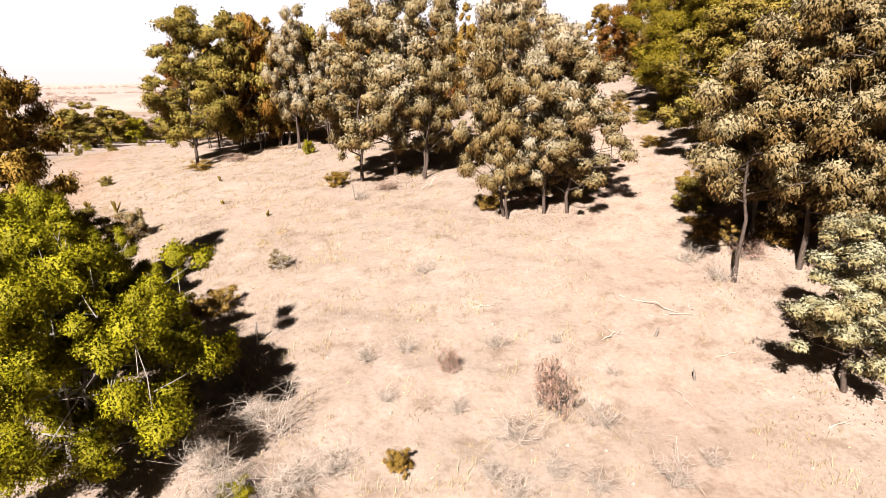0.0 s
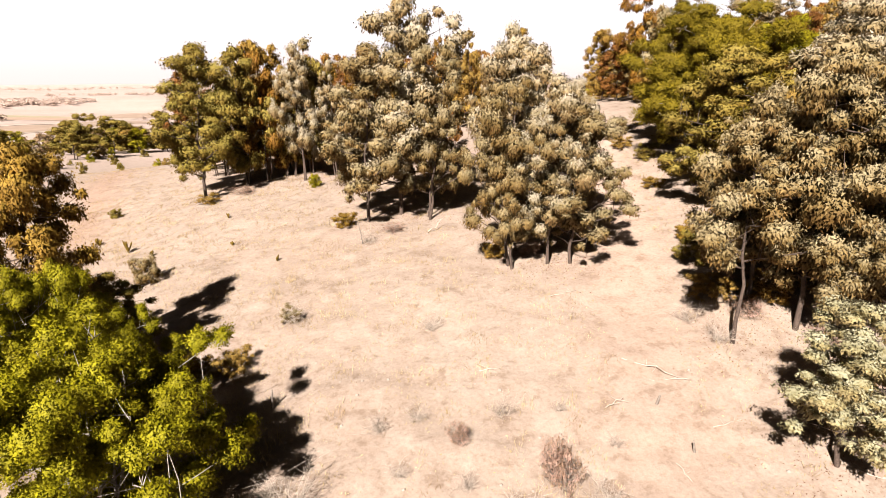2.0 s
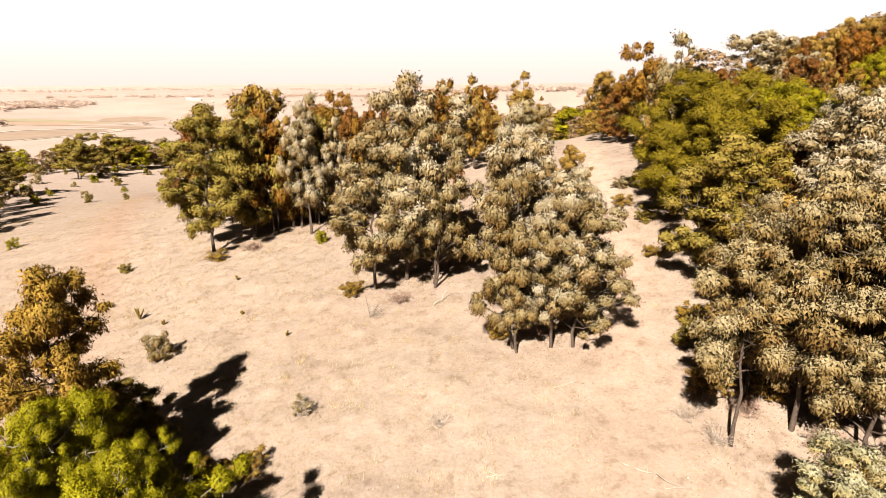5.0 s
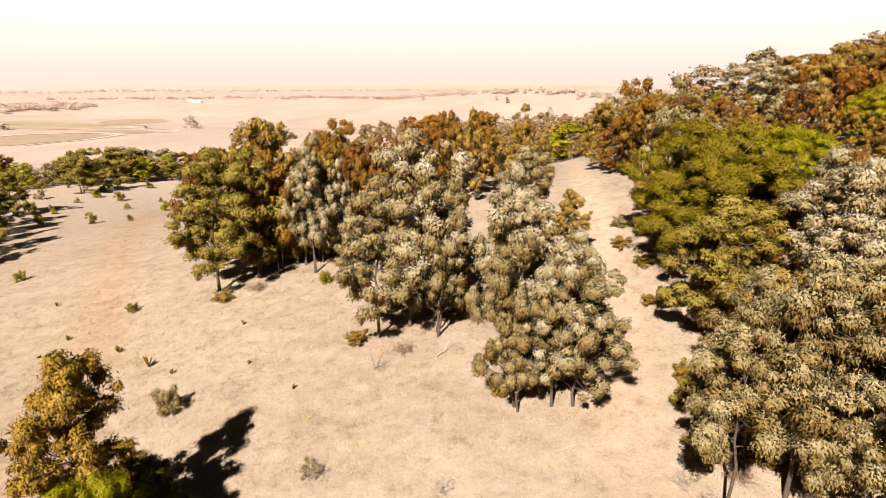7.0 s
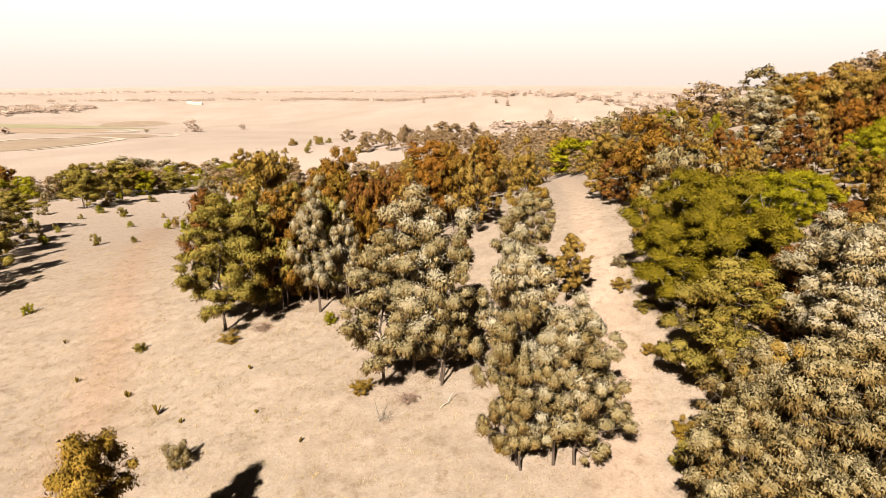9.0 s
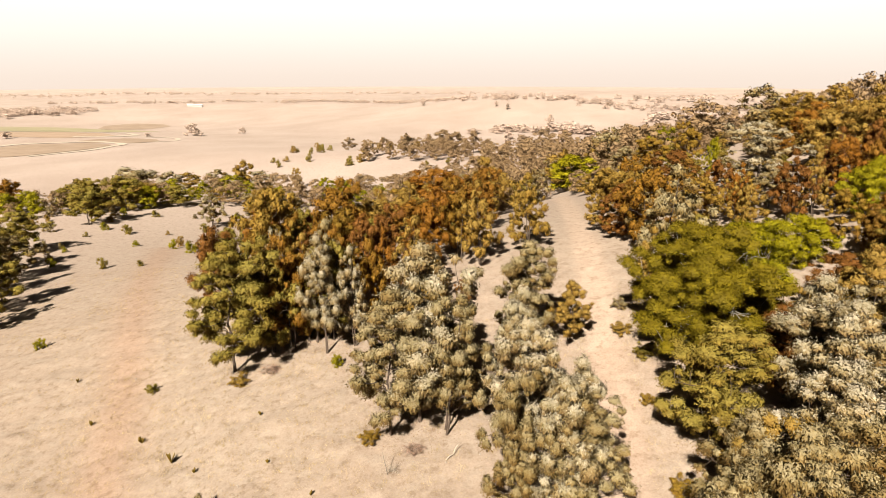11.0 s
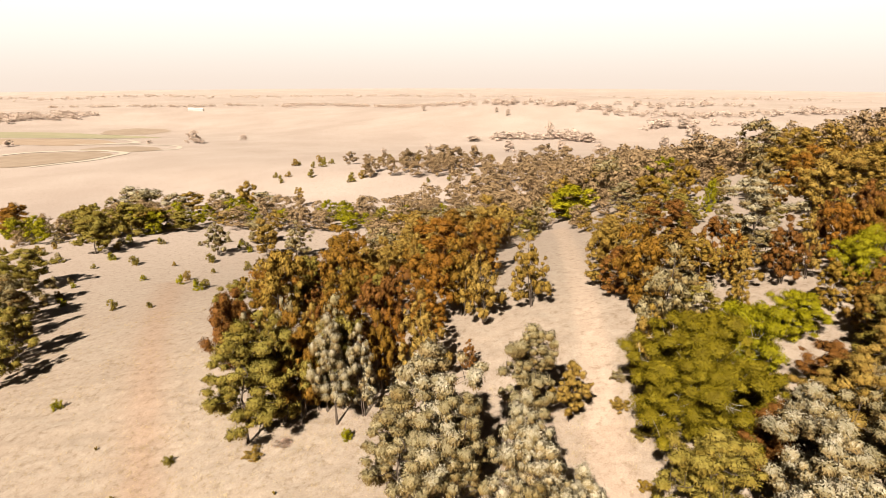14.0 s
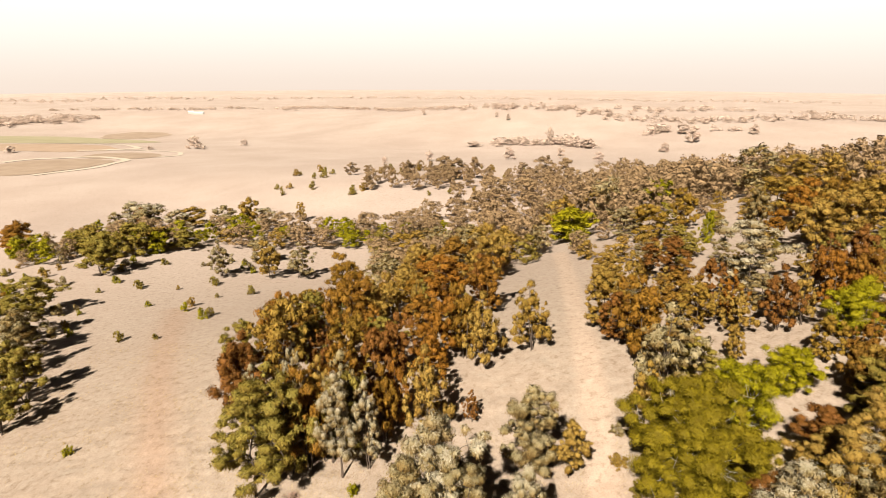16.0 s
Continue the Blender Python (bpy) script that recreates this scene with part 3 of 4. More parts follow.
woods(3, [(60, 62), (150, 60), (230, 250), (210, 340), (100, 330), (40, 300), (36, 205), (34, 175), (92, 175), (86, 105), (64, 74)], 7.4, ("dusty", "farwood", "dusty", "grey", "farwood", "brown", "pale", "farwood", "dusty"), (12, 17), GAPS, 0.9)
woods(8, [(110, 335), (215, 335), (420, 560), (350, 640), (190, 480)], 13, ("dusty",), (9, 14), (), 0.95)
woods(4, [(22, 26), (60, 20), (75, 46), (46, 50), (36, 46)], 6.0, ("grey", "grey", "dark", "pale"), (10, 14))
woods(5, [(-100, 232), (-66, 226), (-30, 234), (0, 248), (0, 268), (-50, 262), (-100, 256)], 6.0, ("lime", "dusty", "lime", "dusty", "grey", "lime"), (6, 11), (), 1.1)
woods(6, [(-150, 200), (-104, 214), (-96, 240), (-150, 262), (-178, 240)], 6.0, ("dark", "lime", "grey", "lime", "dark"), (5, 10), (), 1.15)
woods(7, [(-46, 352), (-8, 345), (40, 352), (60, 372), (0, 385), (-44, 380)], 8.0, ("dusty", "dark", "dusty"), (9, 13), (), 0.9)

# Thin close stems of the stand behind the clearing.
rng = np.random.RandomState(31)
for _ in range(6):
    x, y = rng.uniform(-23, -8), rng.uniform(67, 74)
    grow(("dark", "brown", "dusty")[rng.randint(3)], x, y, rng.uniform(10, 14), rng.uniform(5.0, 6.5))


def merged(name, trees, label, category):
    """Far trees joined into one mesh, one material slot a kind."""
    kinds = sorted({t[0] for t in trees})
    rng = np.random.RandomState(3)
    V, N, A, F, M, n = [], [], [], [], [], 0
    for kind, x, y, hgt, wid in trees:
        p = GUM_FAR[rng.randint(4)]
        v, m, kept_shade = SOUP[p.name]
        pick = rng.permutation(len(v))[: 2800 if y < 260 else 1700 if y < 430 else 130]
        v, m, kept_shade = v[pick], m[pick], kept_shade[pick]
        mid = v.mean(1, keepdims=True)
        v = (mid + (v - mid) * (1.2 if y < 260 else 1.5 if y < 430 else 3.6)).reshape(-1, 3)
        m = m.reshape(-1, 3)
        a = rng.uniform(0, 6.28)
        ca, sa = math.cos(a), math.sin(a)
        sx, sz = wid / p["width"], hgt / p["height"]
        V.append(np.stack([(v[:, 0] * ca - v[:, 1] * sa) * sx + x, (v[:, 0] * sa + v[:, 1] * ca) * sx + y, v[:, 2] * sz + float(land(np.float64(x), np.float64(y)))], -1))
        N.append(np.stack([m[:, 0] * ca - m[:, 1] * sa, m[:, 0] * sa + m[:, 1] * ca, m[:, 2]], -1))
        A.append(kept_shade.reshape(-1))
        F.append(np.arange(len(v)).reshape(-1, 3) + n)
        M += [kinds.index(kind)] * (len(v) // 3)
        n += len(v)
    me = mesh_of(name, np.concatenate(V), np.concatenate(F))
    for kd in kinds:
        me.materials.append(LEAF[kd])
    me.polygons.foreach_set("material_index", np.array(M, np.int32))
    me.shade_smooth()
    me.normals_split_custom_set_from_vertices(np.concatenate(N).tolist())
    me.attributes.new("clump_shade", "FLOAT", "POINT").data.foreach_set("value", np.concatenate(A).astype(np.float32))
    return tagged(new(name, me), label, category, kind="stuff")


merged("far_woodland", FAR, "distant brown-green woodland over the far slope, with painted haze", "woodland")

# Tree belts and lone trees out on the plain.
rng = np.random.RandomState(41)
BELT = []
for line, step, wide, hgt in (
    (((-420, 1640), (-276, 1600), (-152, 1500), (42, 1180), (106, 1120), (194, 1060), (239, 1000), (286, 940), (376, 905), (500, 910), (628, 900), (900, 930)), 9, 26, 8),
    (((-960, 1240), (-910, 1280), (-860, 1350), (-811, 1370)), 6, 60, 14),
    (((-1000, 1560), (-933, 1572), (-803, 1596), (-646, 1566), (-569, 1610), (-377, 1566)), 13, 24, 7),
    (((-1600, 2130), (-1225, 1990), (-1160, 2300), (-669, 2216), (-344, 2308), (100, 2250), (600, 2100), (1200, 2000)), 16, 110, 7),
    (((60, 812), (99, 818), (135, 803), (160, 822), (176, 764)), 9, 16, 12),
    (((276, 837), (297, 854)), 8, 10, 14), (((360, 840), (400, 826)), 22, 4, 10), (((200, 1000), (600, 1050), (1000, 1000)), 30, 30, 9),
):
    for (x0, y0), (x1, y1) in zip(line, line[1:]):
        for k in range(max(1, int(2.8 * math.hypot(x1 - x0, y1 - y0) / step))):
            u = rng.uniform()
            h = hgt * rng.uniform(0.45, 0.9)
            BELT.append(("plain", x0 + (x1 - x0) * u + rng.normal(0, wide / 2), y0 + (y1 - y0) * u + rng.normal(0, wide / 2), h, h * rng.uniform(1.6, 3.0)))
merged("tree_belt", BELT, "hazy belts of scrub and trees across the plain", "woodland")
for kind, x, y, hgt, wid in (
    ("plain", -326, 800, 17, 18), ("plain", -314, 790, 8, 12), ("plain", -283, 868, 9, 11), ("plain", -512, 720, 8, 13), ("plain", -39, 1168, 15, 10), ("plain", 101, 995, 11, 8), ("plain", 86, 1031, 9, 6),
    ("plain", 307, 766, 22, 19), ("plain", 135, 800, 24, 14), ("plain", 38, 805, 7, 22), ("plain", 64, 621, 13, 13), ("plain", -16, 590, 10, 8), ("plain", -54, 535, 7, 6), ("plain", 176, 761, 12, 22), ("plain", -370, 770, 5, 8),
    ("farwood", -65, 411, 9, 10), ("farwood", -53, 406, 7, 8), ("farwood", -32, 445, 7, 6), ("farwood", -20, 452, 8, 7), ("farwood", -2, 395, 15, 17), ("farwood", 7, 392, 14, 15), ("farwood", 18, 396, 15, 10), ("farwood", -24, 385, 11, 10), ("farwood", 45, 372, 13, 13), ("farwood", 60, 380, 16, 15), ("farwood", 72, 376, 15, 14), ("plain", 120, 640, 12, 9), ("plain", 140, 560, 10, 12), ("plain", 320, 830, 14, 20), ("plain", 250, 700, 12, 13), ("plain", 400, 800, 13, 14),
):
    plant(GUM_FAR[int(rng.randint(4))], x, y, hgt, wid, tint=kind, label="lone tree out on the plain, coloured pale for haze", group="plain trees")

# ---- shrubs ----
def shrub(kind, x, y, hgt, wid, label, group=""):
    p = BUSH_FAR if y > 100 else TWIGS[int(rng_place.randint(2))] if kind == "rust" else BUSH[int(rng_place.randint(2))]
    return plant(p, x, y, hgt, wid, tint=kind, label=label, category="shrub", group=group)


for kind, x, y, hgt, wid in (
    ("dark", -34.6, 61.9, 1.2, 1.6), ("grey", -22.0, 41.6, 2.4, 2.4), ("lime", -56.7, 76.5, 1.6, 1.6), ("lime", -13.4, 61.8, 1.5, 1.6), ("grey", -9.4, 33.6, 1.0, 1.5),
    ("rust", 4.1, 20.1, 2.5, 1.9), ("dusty", -1.5, 17.3, 0.9, 1.1), ("rust", 0.2, 22.3, 1.1, 1.1), ("dusty", -11.5, 29.0, 1.4, 2.2), ("dusty", -13.2, 28.2, 1.6, 2.4),
    ("dusty", 15.2, 33.5, 1.6, 3.0), ("dark", 16.0, 37.2, 2.2, 3.0), ("dusty", 17.5, 62.0, 1.4, 2.6), ("dusty", 17.2, 50.5, 1.0, 2.0), ("grey", 18.9, 67.0, 1.2, 2.4), ("dark", 18.6, 57.0, 1.6, 2.4),
    ("lime", -6.4, 15.9, 0.8, 1.3), ("rust", 16.4, 31.6, 1.1, 2.4), ("dusty", 18.2, 32.6, 1.5, 2.8), ("rust", 19.5, 28.6, 1.2, 2.4), ("dusty", 21.0, 33.4, 1.6, 3.0), ("rust", 17.6, 34.4, 1.2, 2.6), ("dusty", 16.6, 40.2, 1.4, 2.6), ("rust", 20.8, 36.6, 1.4, 2.6), ("dusty", 19.6, 26.2, 1.3, 2.4), ("rust", 5.6, 40.4, 0.9, 2.0), ("rust", -4.4, 47.4, 0.8, 2.2), ("rust", -21.0, 61.8, 0.9, 2.4), ("dusty", 3.0, 40.2, 1.2, 2.0), ("dusty", -8.6, 49.0, 1.3, 2.2), ("dusty", -24.0, 60.5, 1.0, 2.6), ("straw", 32.5, 57.5, 2.0, 4.0), ("straw", 34.0, 60.5, 1.6, 3.5),
):
    shrub(kind, x, y, hgt, wid, {"rust": "leafless rust-brown shrub on the dry slope", "lime": "small yellow-green shrub on bare slope", "straw": "straw-coloured dry grass clump"}.get(kind, "low dusty green shrub on dry ground"))
rng = np.random.RandomState(9)
for _ in range(95):
    x, y = rng.uniform(-150, -58), rng.uniform(122, 208)
    if rng.uniform() > 0.45 + 0.55 * (x < -92):
        continue
    s = rng.uniform(1.4, 3.6)
    shrub(("lime", "dark", "grey", "lime", "dusty")[rng.randint(5)], x, y, s, s * rng.uniform(0.9, 1.3), "rounded green shrub on the dry valley side", "valley shrubs")
for _ in range(34):
    x, y = rng.uniform(-110, 60), rng.uniform(330, 470)
    s = rng.uniform(2.5, 6)
    shrub(("dusty", "dark")[rng.randint(2)], x, y, s, s * rng.uniform(0.9, 1.3), "small dusty tree on the pale plain", "plain shrubs")

for p in PROTOTYPES:
    for o in (*p.children_recursive, p):
        bpy.data.objects.remove(o)

# ---- fallen wood, dead shrubs, grass ----
def dead_shrub(seed, h, wid, limbs=14):
    """Bleached leafless branches that fork into fine twigs."""
    rng = np.random.RandomState(seed)
    w = Shape()
    for k in range(limbs):
        a = 2.4 * k + rng.uniform(-0.4, 0.4)
        end = np.array([math.cos(a) * wid * rng.uniform(0.15, 0.6), math.sin(a) * wid * rng.uniform(0.15, 0.6), h * rng.uniform(0.25, 0.9)])
        line = bent(rng, (rng.normal(0, 0.08), rng.normal(0, 0.08), -0.05), end, 4, 0.08)
        w.tube(line, [0.011, 0.009, 0.007, 0.005, 0.003], 4)
        for q in range(11):
            at = line[1 + q % 3] + (line[2 + q % 3] - line[1 + q % 3]) * rng.uniform()
            e2 = at + rng.normal(0, 1, 3) * np.array([1, 1, 0.7]) * h * 0.22 + np.array([0, 0, h * 0.06])
            w.tube([at, (at + e2) / 2 + rng.normal(0, 0.03, 3), e2], [0.006, 0.005, 0.002], 3)
    return w.mesh("dead_shrub", DEAD)


DEAD_MESHES = [dead_shrub(100 + i, 1.5, 1.8, (22, 15, 18)[i]) for i in range(3)]
rng = np.random.RandomState(51)
for x, y, s in (
    (-5.9, 19.0, 1.25), (2.6, 18.6, 1.0), (5.8, 19.4, 0.8), (-1.1, 31.4, 0.75), (2.3, 24.2, 0.7), (-1.5, 23.9, 0.6), (-3.2, 23.2, 0.65), (14.0, 29.3, 0.9), (7.4, 16.6, 0.85), (-4.6, 16.6, 0.9),
    (-3.6, 17.2, 0.8), (-9.3, 33.3, 0.85), (3.6, 17.1, 0.6), (1.6, 16.8, 0.6), (13.2, 31.2, 0.9), (-6.7, 16.2, 0.8), (-6.2, 45.0, 0.8), (4.9, 24.3, 0.4), (-11.0, 26.0, 0.7), (-12.6, 27.2, 0.8), (6.9, 22.4, 0.45), (0.6, 20.0, 0.5), (-7.6, 17.2, 1.1), (-5.2, 15.7, 1.0), (-8.2, 18.4, 0.9), (-6.9, 15.5, 1.1), (-7.2, 19.6, 0.7), (2.2, 16.0, 0.7), (5.0, 16.4, 0.6), (9.0, 17.4, 0.5), (-2.2, 20.6, 0.5),
):
    ob = new("dead_shrub", DEAD_MESHES[rng.randint(3)])
    ob.matrix_world = Matrix.LocRotScale((x, y, float(ground_z(x, y))), Euler((rng.normal(0, 0.12), rng.normal(0, 0.12), rng.uniform(0, 6.28))), (s * 1.1, s * 1.1, s))
    tagged(ob, "bleached leafless dead shrub on dry grass", "dead shrub", "dead shrubs")


def stick(name, a, b, r, label, category="branch", crooked=0.03):
    """A fallen branch or a standing stake between two points given as x, y and height over the ground."""
    rng = np.random.RandomState(int(abs(a[0] * 31 + a[1] * 17)))
    p, q = [(k[0], k[1], float(ground_z(k[0], k[1])) + k[2]) for k in (a, b)]
    w = Shape()
    line = bent(rng, p, q, 5, crooked)
    w.tube(line, [r, r, r * 0.9, r * 0.8, r * 0.7, r * 0.5], 7)
    if category == "branch":
        for k in (2, 3, 4):
            e = line[k] + rng.normal(0, 0.28, 3) * np.array([1, 1, 0.4]) + np.array([0, 0, 0.1])
            w.tube([line[k], (line[k] + e) / 2, e], [r * 0.5, r * 0.35, r * 0.2], 5)
    return tagged(new(name, w.mesh(name, DEAD if category == "branch" else BARK_GREY)), label, category)


stick("fence_post", (-8.4, 25.2, -0.1), (-8.35, 25.2, 1.0), 0.07, "weathered grey wooden post beside the tree shade", "post", 0.0)
stick("stake", (-6.5, 44.6, -0.1), (-6.9, 44.7, 2.1), 0.035, "thin bare dead sapling standing on the slope", "sapling", 0.01)
stick("stump", (10.2, 22.2, -0.05), (10.1, 22.2, 0.55), 0.06, "short grey stump of a cut sapling", "stump", 0.0)
stick("stump", (9.4, 24.8, -0.05), (9.5, 24.75, 0.5), 0.07, "short grey stump of a cut sapling", "stump", 0.0)
for a, b, r in (
    ((7.0, 24.6, 0.05), (7.9, 25.0, 0.3), 0.05), ((8.6, 27.9, 0.06), (11.0, 26.6, 0.06), 0.05), ((9.6, 26.5, 0.05), (11.6, 26.4, 0.07), 0.045), ((1.4, 27.4, 0.05), (2.5, 27.5, 0.05), 0.06), ((9.2, 21.5, 0.04), (9.5, 20.6, 0.05), 0.04),
    ((13.6, 19.2, 0.05), (14.8, 19.6, 0.1), 0.06), ((-1.6, 45.6, 0.1), (-0.3, 47.0, 0.7), 0.09), ((11.5, 23.5, 0.04), (12.9, 23.9, 0.05), 0.04), ((6.0, 34.0, 0.05), (7.6, 34.6, 0.05), 0.05), ((16.2, 20.9, 0.05), (17.4, 20.2, 0.1), 0.05),
):
    stick("fallen_branch", a, b, 0.45 * r, "bleached fallen branch lying on dry grass")


def spiky(x, y, h):
    """A small fleshy plant: upright pads on a short stem."""
    rng = np.random.RandomState(int(abs(x * 13 + y * 7)))
    w = Shape()
    for k in range(7):
        a = rng.uniform(0, 6.28)
        e = np.array([math.cos(a) * h * rng.uniform(0.1, 0.45), math.sin(a) * h * rng.uniform(0.1, 0.45), h * rng.uniform(0.5, 1.0)])
        w.tube([(0, 0, -0.03), e * 0.5, e * 0.8, e], [0.03, 0.06, 0.07, 0.02], 6)
    ob = new("cactus", w.mesh("cactus", LEAF["dark"]))
    ob.location = (x, y, float(ground_z(x, y)))
    tagged(ob, "small upright cactus-like plant on bare slope", "plant", "slope plants")


for x, y, h in ((-26.8, 48.9, 1.1), (-31.4, 52.8, 0.8), (-38.8, 56.9, 0.6), (-12.7, 43.1, 0.5), (-20.0, 54.2, 0.5), (-45.4, 66.0, 0.6), (-24.0, 47.2, 0.5), (-17.5, 47.5, 0.45)):
    spiky(x, y, h)


def blades(name, seed, spots, per, size, label, category, mat, lean=0.6):
    """Tufts of upright blades, one mesh."""
    rng = np.random.RandomState(seed)
    n = len(spots) * per
    c = np.repeat(spots, per, 0) + rng.normal(0, 0.012 * per, (n, 2))
    z = ground_z(c[:, 0], c[:, 1]) - 0.02
    h = size * rng.uniform(0.5, 1.3, n) * np.repeat(rng.uniform(0.5, 1.4, len(spots)), per)
    a = rng.uniform(0, 6.28, n)
    tip = np.stack([c[:, 0] + np.cos(a) * h * lean * rng.uniform(0.2, 1, n), c[:, 1] + np.sin(a) * h * lean * rng.uniform(0.2, 1, n), z + h], -1)
    wx, wy = -np.sin(a) * 0.012, np.cos(a) * 0.012
    V = np.stack([np.stack([c[:, 0] - wx, c[:, 1] - wy, z], -1), np.stack([c[:, 0] + wx, c[:, 1] + wy, z], -1), tip], 1).reshape(-1, 3)
    return tagged(new(name, mesh_of(name, V, np.arange(len(V)).reshape(-1, 3), mat)), label, category, kind="stuff")


def strewn(seed, n, x0, x1, y0, y1, patch):
    """Spots on the open slope in drifts, off the track."""
    rng = np.random.RandomState(seed)
    p = np.stack([rng.uniform(x0, x1, n), rng.uniform(y0, y1, n)], -1)
    d = np.array([noise.noise(Vector((a * patch, b * patch, seed))) for a, b in p])
    return p[(d > rng.uniform(-0.25, 0.35, n)) & (np.abs(p[:, 0] - track(p[:, 1])) > 1.8)]


blades("dry_grass", 61, strewn(61, 34000, -45, 22, 10, 72, 0.22), 5, 0.11, "short straw-coloured dry grass over the slope", "grass", LEAF["straw"], 1.8)
blades("slope_grass", 68, np.concatenate([strewn(68, 9000, -78, -12, 60, 118, 0.12), strewn(69, 3000, -48, -10, 30, 70, 0.15)]), 7, 0.22, "dry grass hummocks over the broad slope", "grass", LEAF["husk"], 1.6)
blades("tall_grass", 62, strewn(62, 1500, -40, 20, 11, 62, 0.35), 26, 0.26, "taller bleached grass tussocks on the slope", "grass", LEAF["straw"], 1.1)
blades("grey_herbs", 63, strewn(63, 1100, -45, 20, 11, 70, 0.5), 26, 0.24, "grey-brown dead herbs among the dry grass", "grass", LEAF["husk"], 1.2)
blades("brown_herbs", 71, np.concatenate([strewn(71, 700, -45, -8, 26, 66, 0.4), strewn(72, 420, -12, 18, 13, 60, 0.5)]), 34, 0.2, "small brown dead herb tufts dotted over the dry slope", "grass", LEAF["herb"], 1.1)
rng = np.random.RandomState(64)
under = np.array([(a + rng.normal(0, 1.4), b + rng.normal(0, 1.4)) for a, b in STOOD if b < 72 for _ in range(330)])


def litter(name, seed, spots, size, label, category, mat):
    """Flat scraps that lie on the ground."""
    rng = np.random.RandomState(seed)
    n = len(spots)
    a, s = rng.uniform(0, 6.28, n), size * rng.uniform(0.4, 1.4, n)
    V = []
    for k in range(4):
        w = a + k * 1.571
        r = s * (1.0 if k % 2 else 0.3)
        x, y = spots[:, 0] + np.cos(w) * r, spots[:, 1] + np.sin(w) * r
        V.append(np.stack([x, y, ground_z(x, y) + 0.015 + rng.uniform(0, 0.05, n)], -1))
    V = np.stack(V, 1).reshape(-1, 3)
    return tagged(new(name, mesh_of(name, V, np.arange(len(V)).reshape(-1, 4), mat)), label, category, kind="stuff")


litter("leaf_litter", 65, under, 0.045, "reddish-brown fallen leaves and bark under the trees", "leaf litter", LEAF["litter"])
litter("straw_litter", 67, strewn(67, 15000, -40, 21, 11, 66, 0.12), 0.05, "pale scraps of straw and twig over the slope", "straw", LEAF["straw"])
stones = Shape()
rng = np.random.RandomState(66)
for x, y in strewn(66, 1500, -45, 24, 12, 75, 0.3)[:650]:
    r = rng.uniform(0.03, 0.09)
    z = float(ground_z(x, y))
    stones.tube([(x, y, z - 0.03), (x + r * 0.2, y, z + r * 0.35), (x, y + r * 0.2, z + r * 0.7)], [r, r * 1.05, r * 0.5], 6)
STONE = bark("pale_stone", (0.187, 0.149, 0.121), (0.319, 0.275, 0.237))
tagged(new("stones", stones.mesh("stones", STONE)), "small pale stones scattered over the slope", "stones", kind="stuff")

# ---- farm on the plain ----
def sheet_z(x, y):
    """Height of the ground sheet itself, between its points."""
    i, j = int(np.searchsorted(gx, x)) - 1, int(np.searchsorted(gy, y)) - 1
    u, v = (x - gx[i]) / (gx[i + 1] - gx[i]), (y - gy[j]) / (gy[j + 1] - gy[j])
    return float((Z[j, i] * (1 - u) + Z[j, i + 1] * u) * (1 - v) + (Z[j + 1, i] * (1 - u) + Z[j + 1, i + 1] * u) * v)


def draped(name, x, y, rx, ry, turn, mat, label, inner=0.0, arc=(0, 360), lift=0.25):
    """A field or lane that follows the land: an oval, or a ring of it."""
    v, f, n, m = [], [], 72, 6
    for i in range(n + 1):
        a = radians(arc[0] + (arc[1] - arc[0]) * i / n)
        for k in range(m + 1):
            u = inner + (1 - inner) * k / m
            wob = 1 + 0.05 * math.sin(3 * a + x) + 0.03 * math.sin(7 * a)
            px, py = rx * u * wob * math.cos(a), ry * u * wob * math.sin(a)
            q = radians(turn)
            gx_, gy_ = x + px * math.cos(q) - py * math.sin(q), y + px * math.sin(q) + py * math.cos(q)
            v.append((gx_, gy_, sheet_z(gx_, gy_) + lift))
    for i in range(n):
        for k in range(m):
            b = i * (m + 1) + k
            f.append((b, b + 1, b + m + 2, b + m + 1))
    return tagged(new(name, mesh_of(name, v, f, mat, True)), label, "field", kind="structure")


def soil(name, a, b_, scale):
    m, nt, b = material(name, 0.95)
    f = noise_node(nt, scale, 5.0)
    nt.links.new(ramp(nt, f, (0.35, a), (0.65, b_)), b.inputs["Base Color"])
    return m


TILLED = soil("reddish_tilled_soil", (0.27, 0.19, 0.135), (0.31, 0.225, 0.165), 0.05)
PLOT, CROP, LANE = soil("ploughed_soil", (0.22, 0.16, 0.116), (0.264, 0.198, 0.149), 0.05), soil("faded_crop", (0.231, 0.204, 0.121), (0.275, 0.237, 0.154), 0.03), soil("pale_lane", (0.363, 0.303, 0.242), (0.407, 0.347, 0.286), 0.05)
draped("field", -398, 602, 60, 58, -35, PLOT, "brown ploughed contour field on the plain")
draped("road", -399, 605, 76, 74, -35, LANE, "pale dirt lane that rings a ploughed field", 0.88, (-30, 190), 0.35)
draped("field", -362, 690, 46, 34, -20, PLOT, "brown ploughed contour field beside a lane")
draped("road", -378, 705, 78, 58, -20, LANE, "pale dirt lane curving between fields", 0.92, (-10, 160), 0.3)
draped("field", -520, 800, 110, 60, -25, TILLED, "reddish tilled contour field beside a lane")
draped("road", -520, 830, 130, 70, -25, LANE, "pale dirt lane curving round a field", 0.9, (-40, 150), 0.3)
draped("field", -640, 1010, 170, 120, -15, CROP, "faded green crop field on the plain")
draped("field", -590, 1180, 60, 60, 0, PLOT, "bare ridged earth mound on the plain")


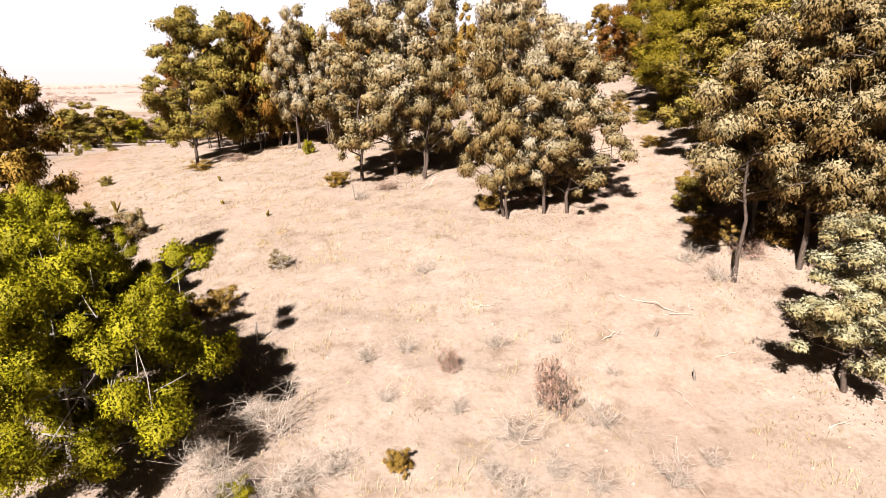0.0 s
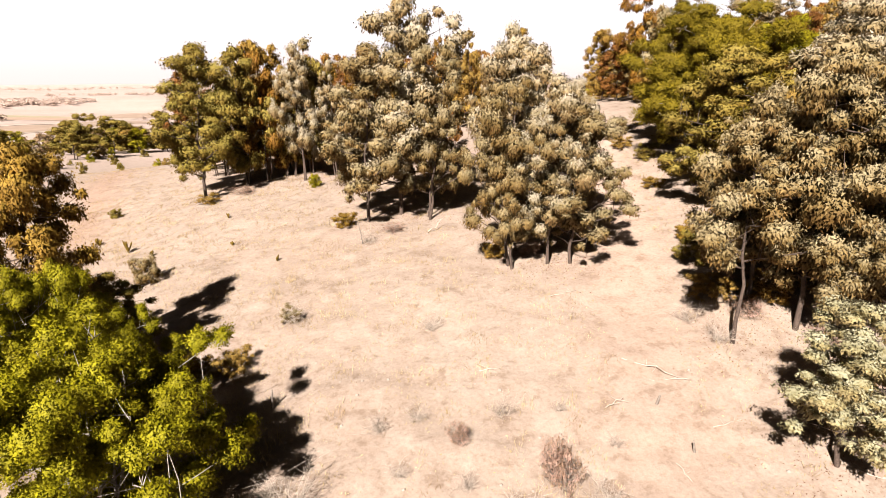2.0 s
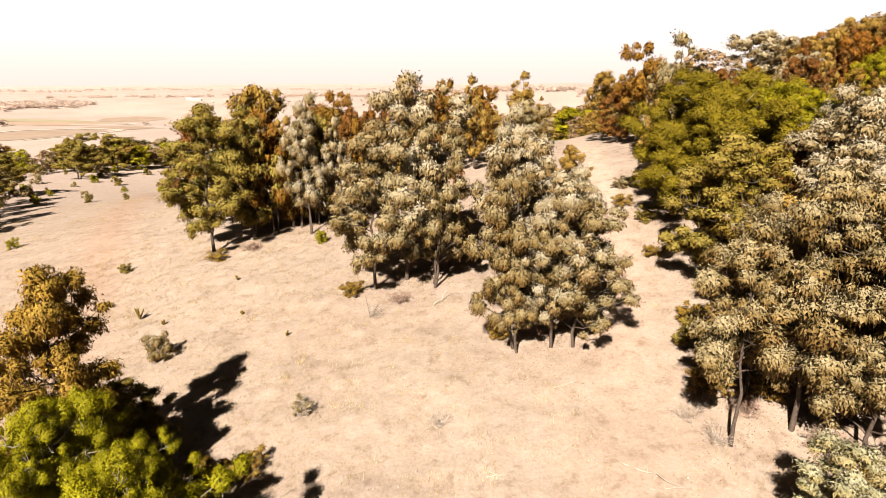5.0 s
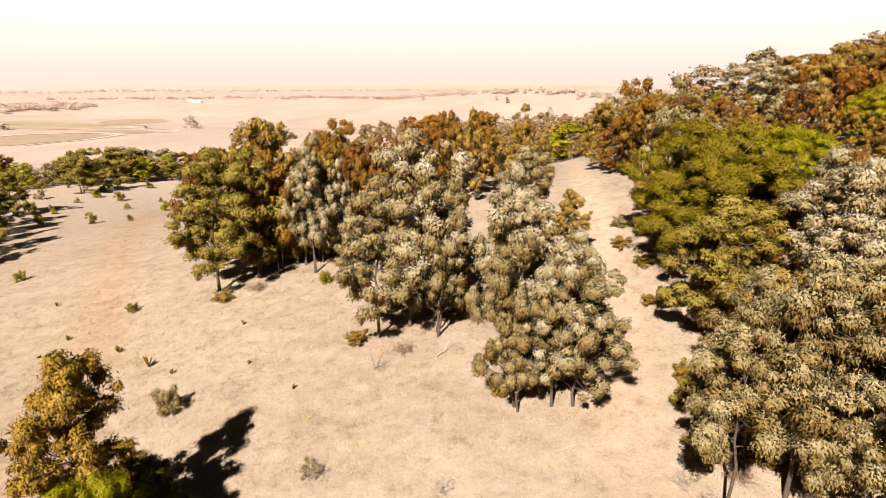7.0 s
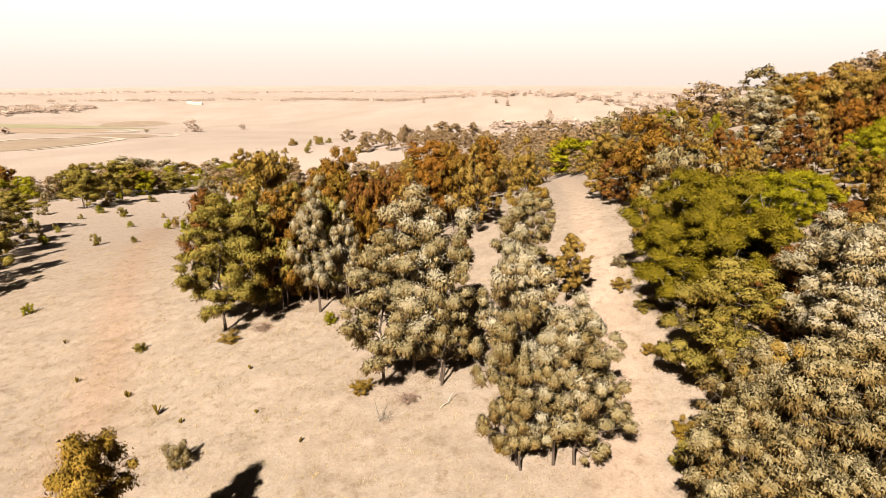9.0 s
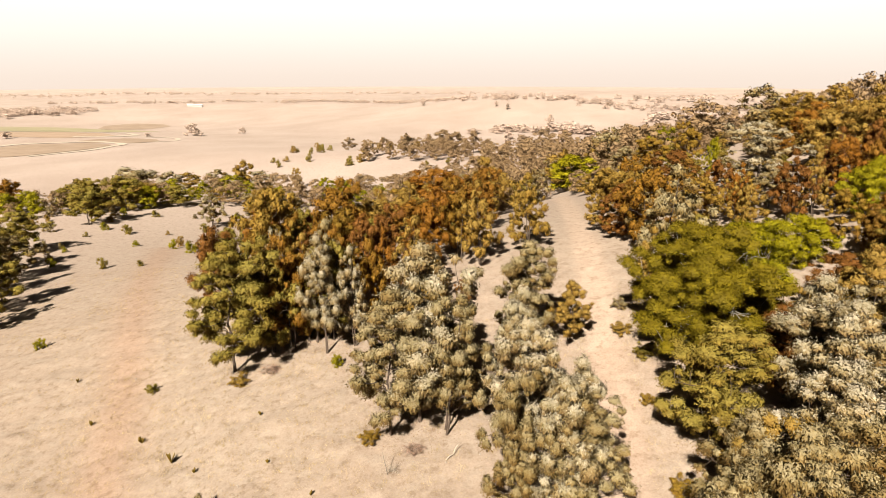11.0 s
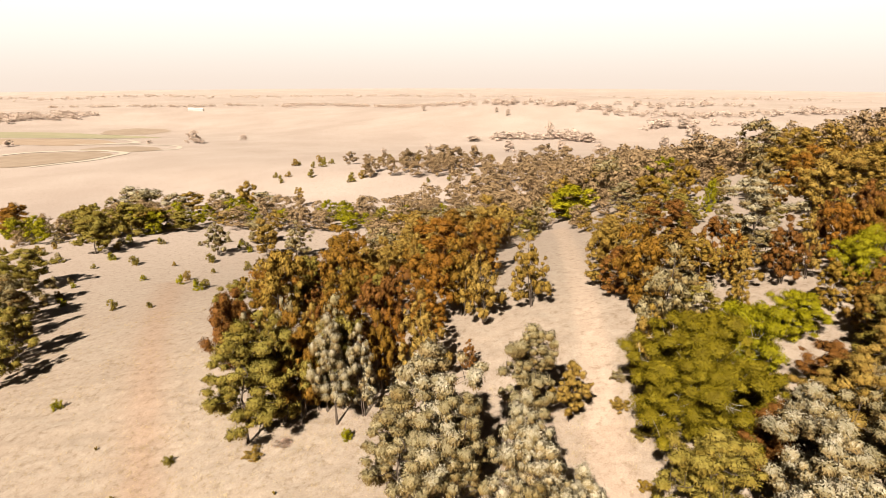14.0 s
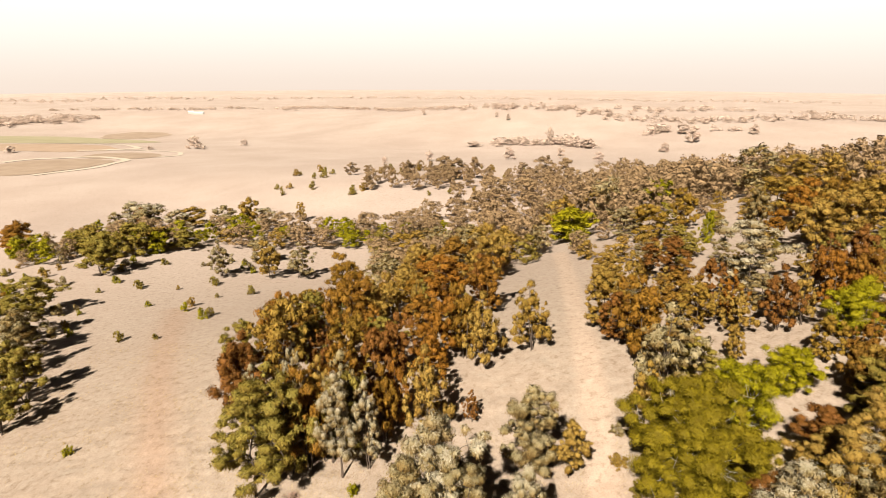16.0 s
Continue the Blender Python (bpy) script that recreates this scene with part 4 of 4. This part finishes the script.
def shed(x, y, turn, long, wide, high):
    """A long farm shed with a low gabled roof."""
    root = new("farm_shed")
    z = float(land(np.float64(x), np.float64(y)))
    root.matrix_world = pose(x, y, z, 0, 0, turn)
    L, W = long / 2, wide / 2
    wall = mesh_of("wall", [(-L, -W, -1), (L, -W, -1), (L, W, -1), (-L, W, -1), (-L, -W, high), (L, -W, high), (L, W, high), (-L, W, high), (-L, 0, high + wide * 0.2), (L, 0, high + wide * 0.2)],
                   [(0, 1, 5, 4), (2, 3, 7, 6), (1, 2, 6, 9, 5), (3, 0, 4, 8, 7)], SHED_WALL)
    roof = mesh_of("roof", [(-L - 0.5, -W - 0.6, high - 0.1), (L + 0.5, -W - 0.6, high - 0.1), (L + 0.5, 0, high + wide * 0.22), (-L - 0.5, 0, high + wide * 0.22), (L + 0.5, W + 0.6, high - 0.1), (-L - 0.5, W + 0.6, high - 0.1)],
                   [(0, 1, 2, 3), (3, 2, 4, 5)], SHED_ROOF)
    for n, me in (("wall", wall), ("roof", roof)):
        o = new(n, me)
        o.parent = root
    tagged(root, "long farm shed with a pale metal roof", "shed", "farm sheds")


SHED_WALL, SHED_ROOF = soil("shed_wall", (0.303, 0.286, 0.264), (0.358, 0.341, 0.319), 0.2), soil("shed_roof", (0.396, 0.418, 0.44), (0.44, 0.457, 0.473), 0.2)
for x, y, turn, long in ((-582, 1480, 8, 22), (-606, 1496, 4, 12)):
    shed(x, y, turn, long, 8, 4)

# ---- backdrop ----
def backdrop():
    """Hazy sky low over the plain."""
    m = bpy.data.materials.new("hazy_sky")
    m.use_nodes = True
    nt = m.node_tree
    nt.nodes.clear()
    c = nt.nodes.new("ShaderNodeTexCoord")
    sep = nt.nodes.new("ShaderNodeSeparateXYZ")
    nt.links.new(c.outputs["Object"], sep.inputs[0])
    mr = nt.nodes.new("ShaderNodeMapRange")
    mr.inputs["From Min"].default_value, mr.inputs["From Max"].default_value = -60, 540
    nt.links.new(sep.outputs[2], mr.inputs["Value"])
    col = ramp(nt, mr.outputs[0], (0.0, (0.80, 0.685, 0.615)), (0.12, (0.82, 0.715, 0.65)), (0.24, (0.85, 0.765, 0.71)), (0.40, (0.90, 0.845, 0.80)), (0.75, (1.0, 0.985, 0.975)))
    e = nt.nodes.new("ShaderNodeEmission")
    e.inputs["Strength"].default_value = SKY_GLOW
    nt.links.new(col, e.inputs["Color"])
    o = nt.nodes.new("ShaderNodeOutputMaterial")
    nt.links.new(e.outputs[0], o.inputs[0])
    v, f, n = [], [], 48
    for i in range(n + 1):
        a = radians(-70 + 140 * i / n)
        for z in (-70, 620):
            v.append((3300 * math.sin(a), 3300 * math.cos(a), z))
    for i in range(n):
        f.append((2 * i, 2 * i + 2, 2 * i + 3, 2 * i + 1))
    ob = new("backdrop", mesh_of("backdrop", v, f, m))
    tagged(ob, "pale cream hazy sky over the far plain", "sky", kind="structure")


SKY_GLOW = 0.41
backdrop()
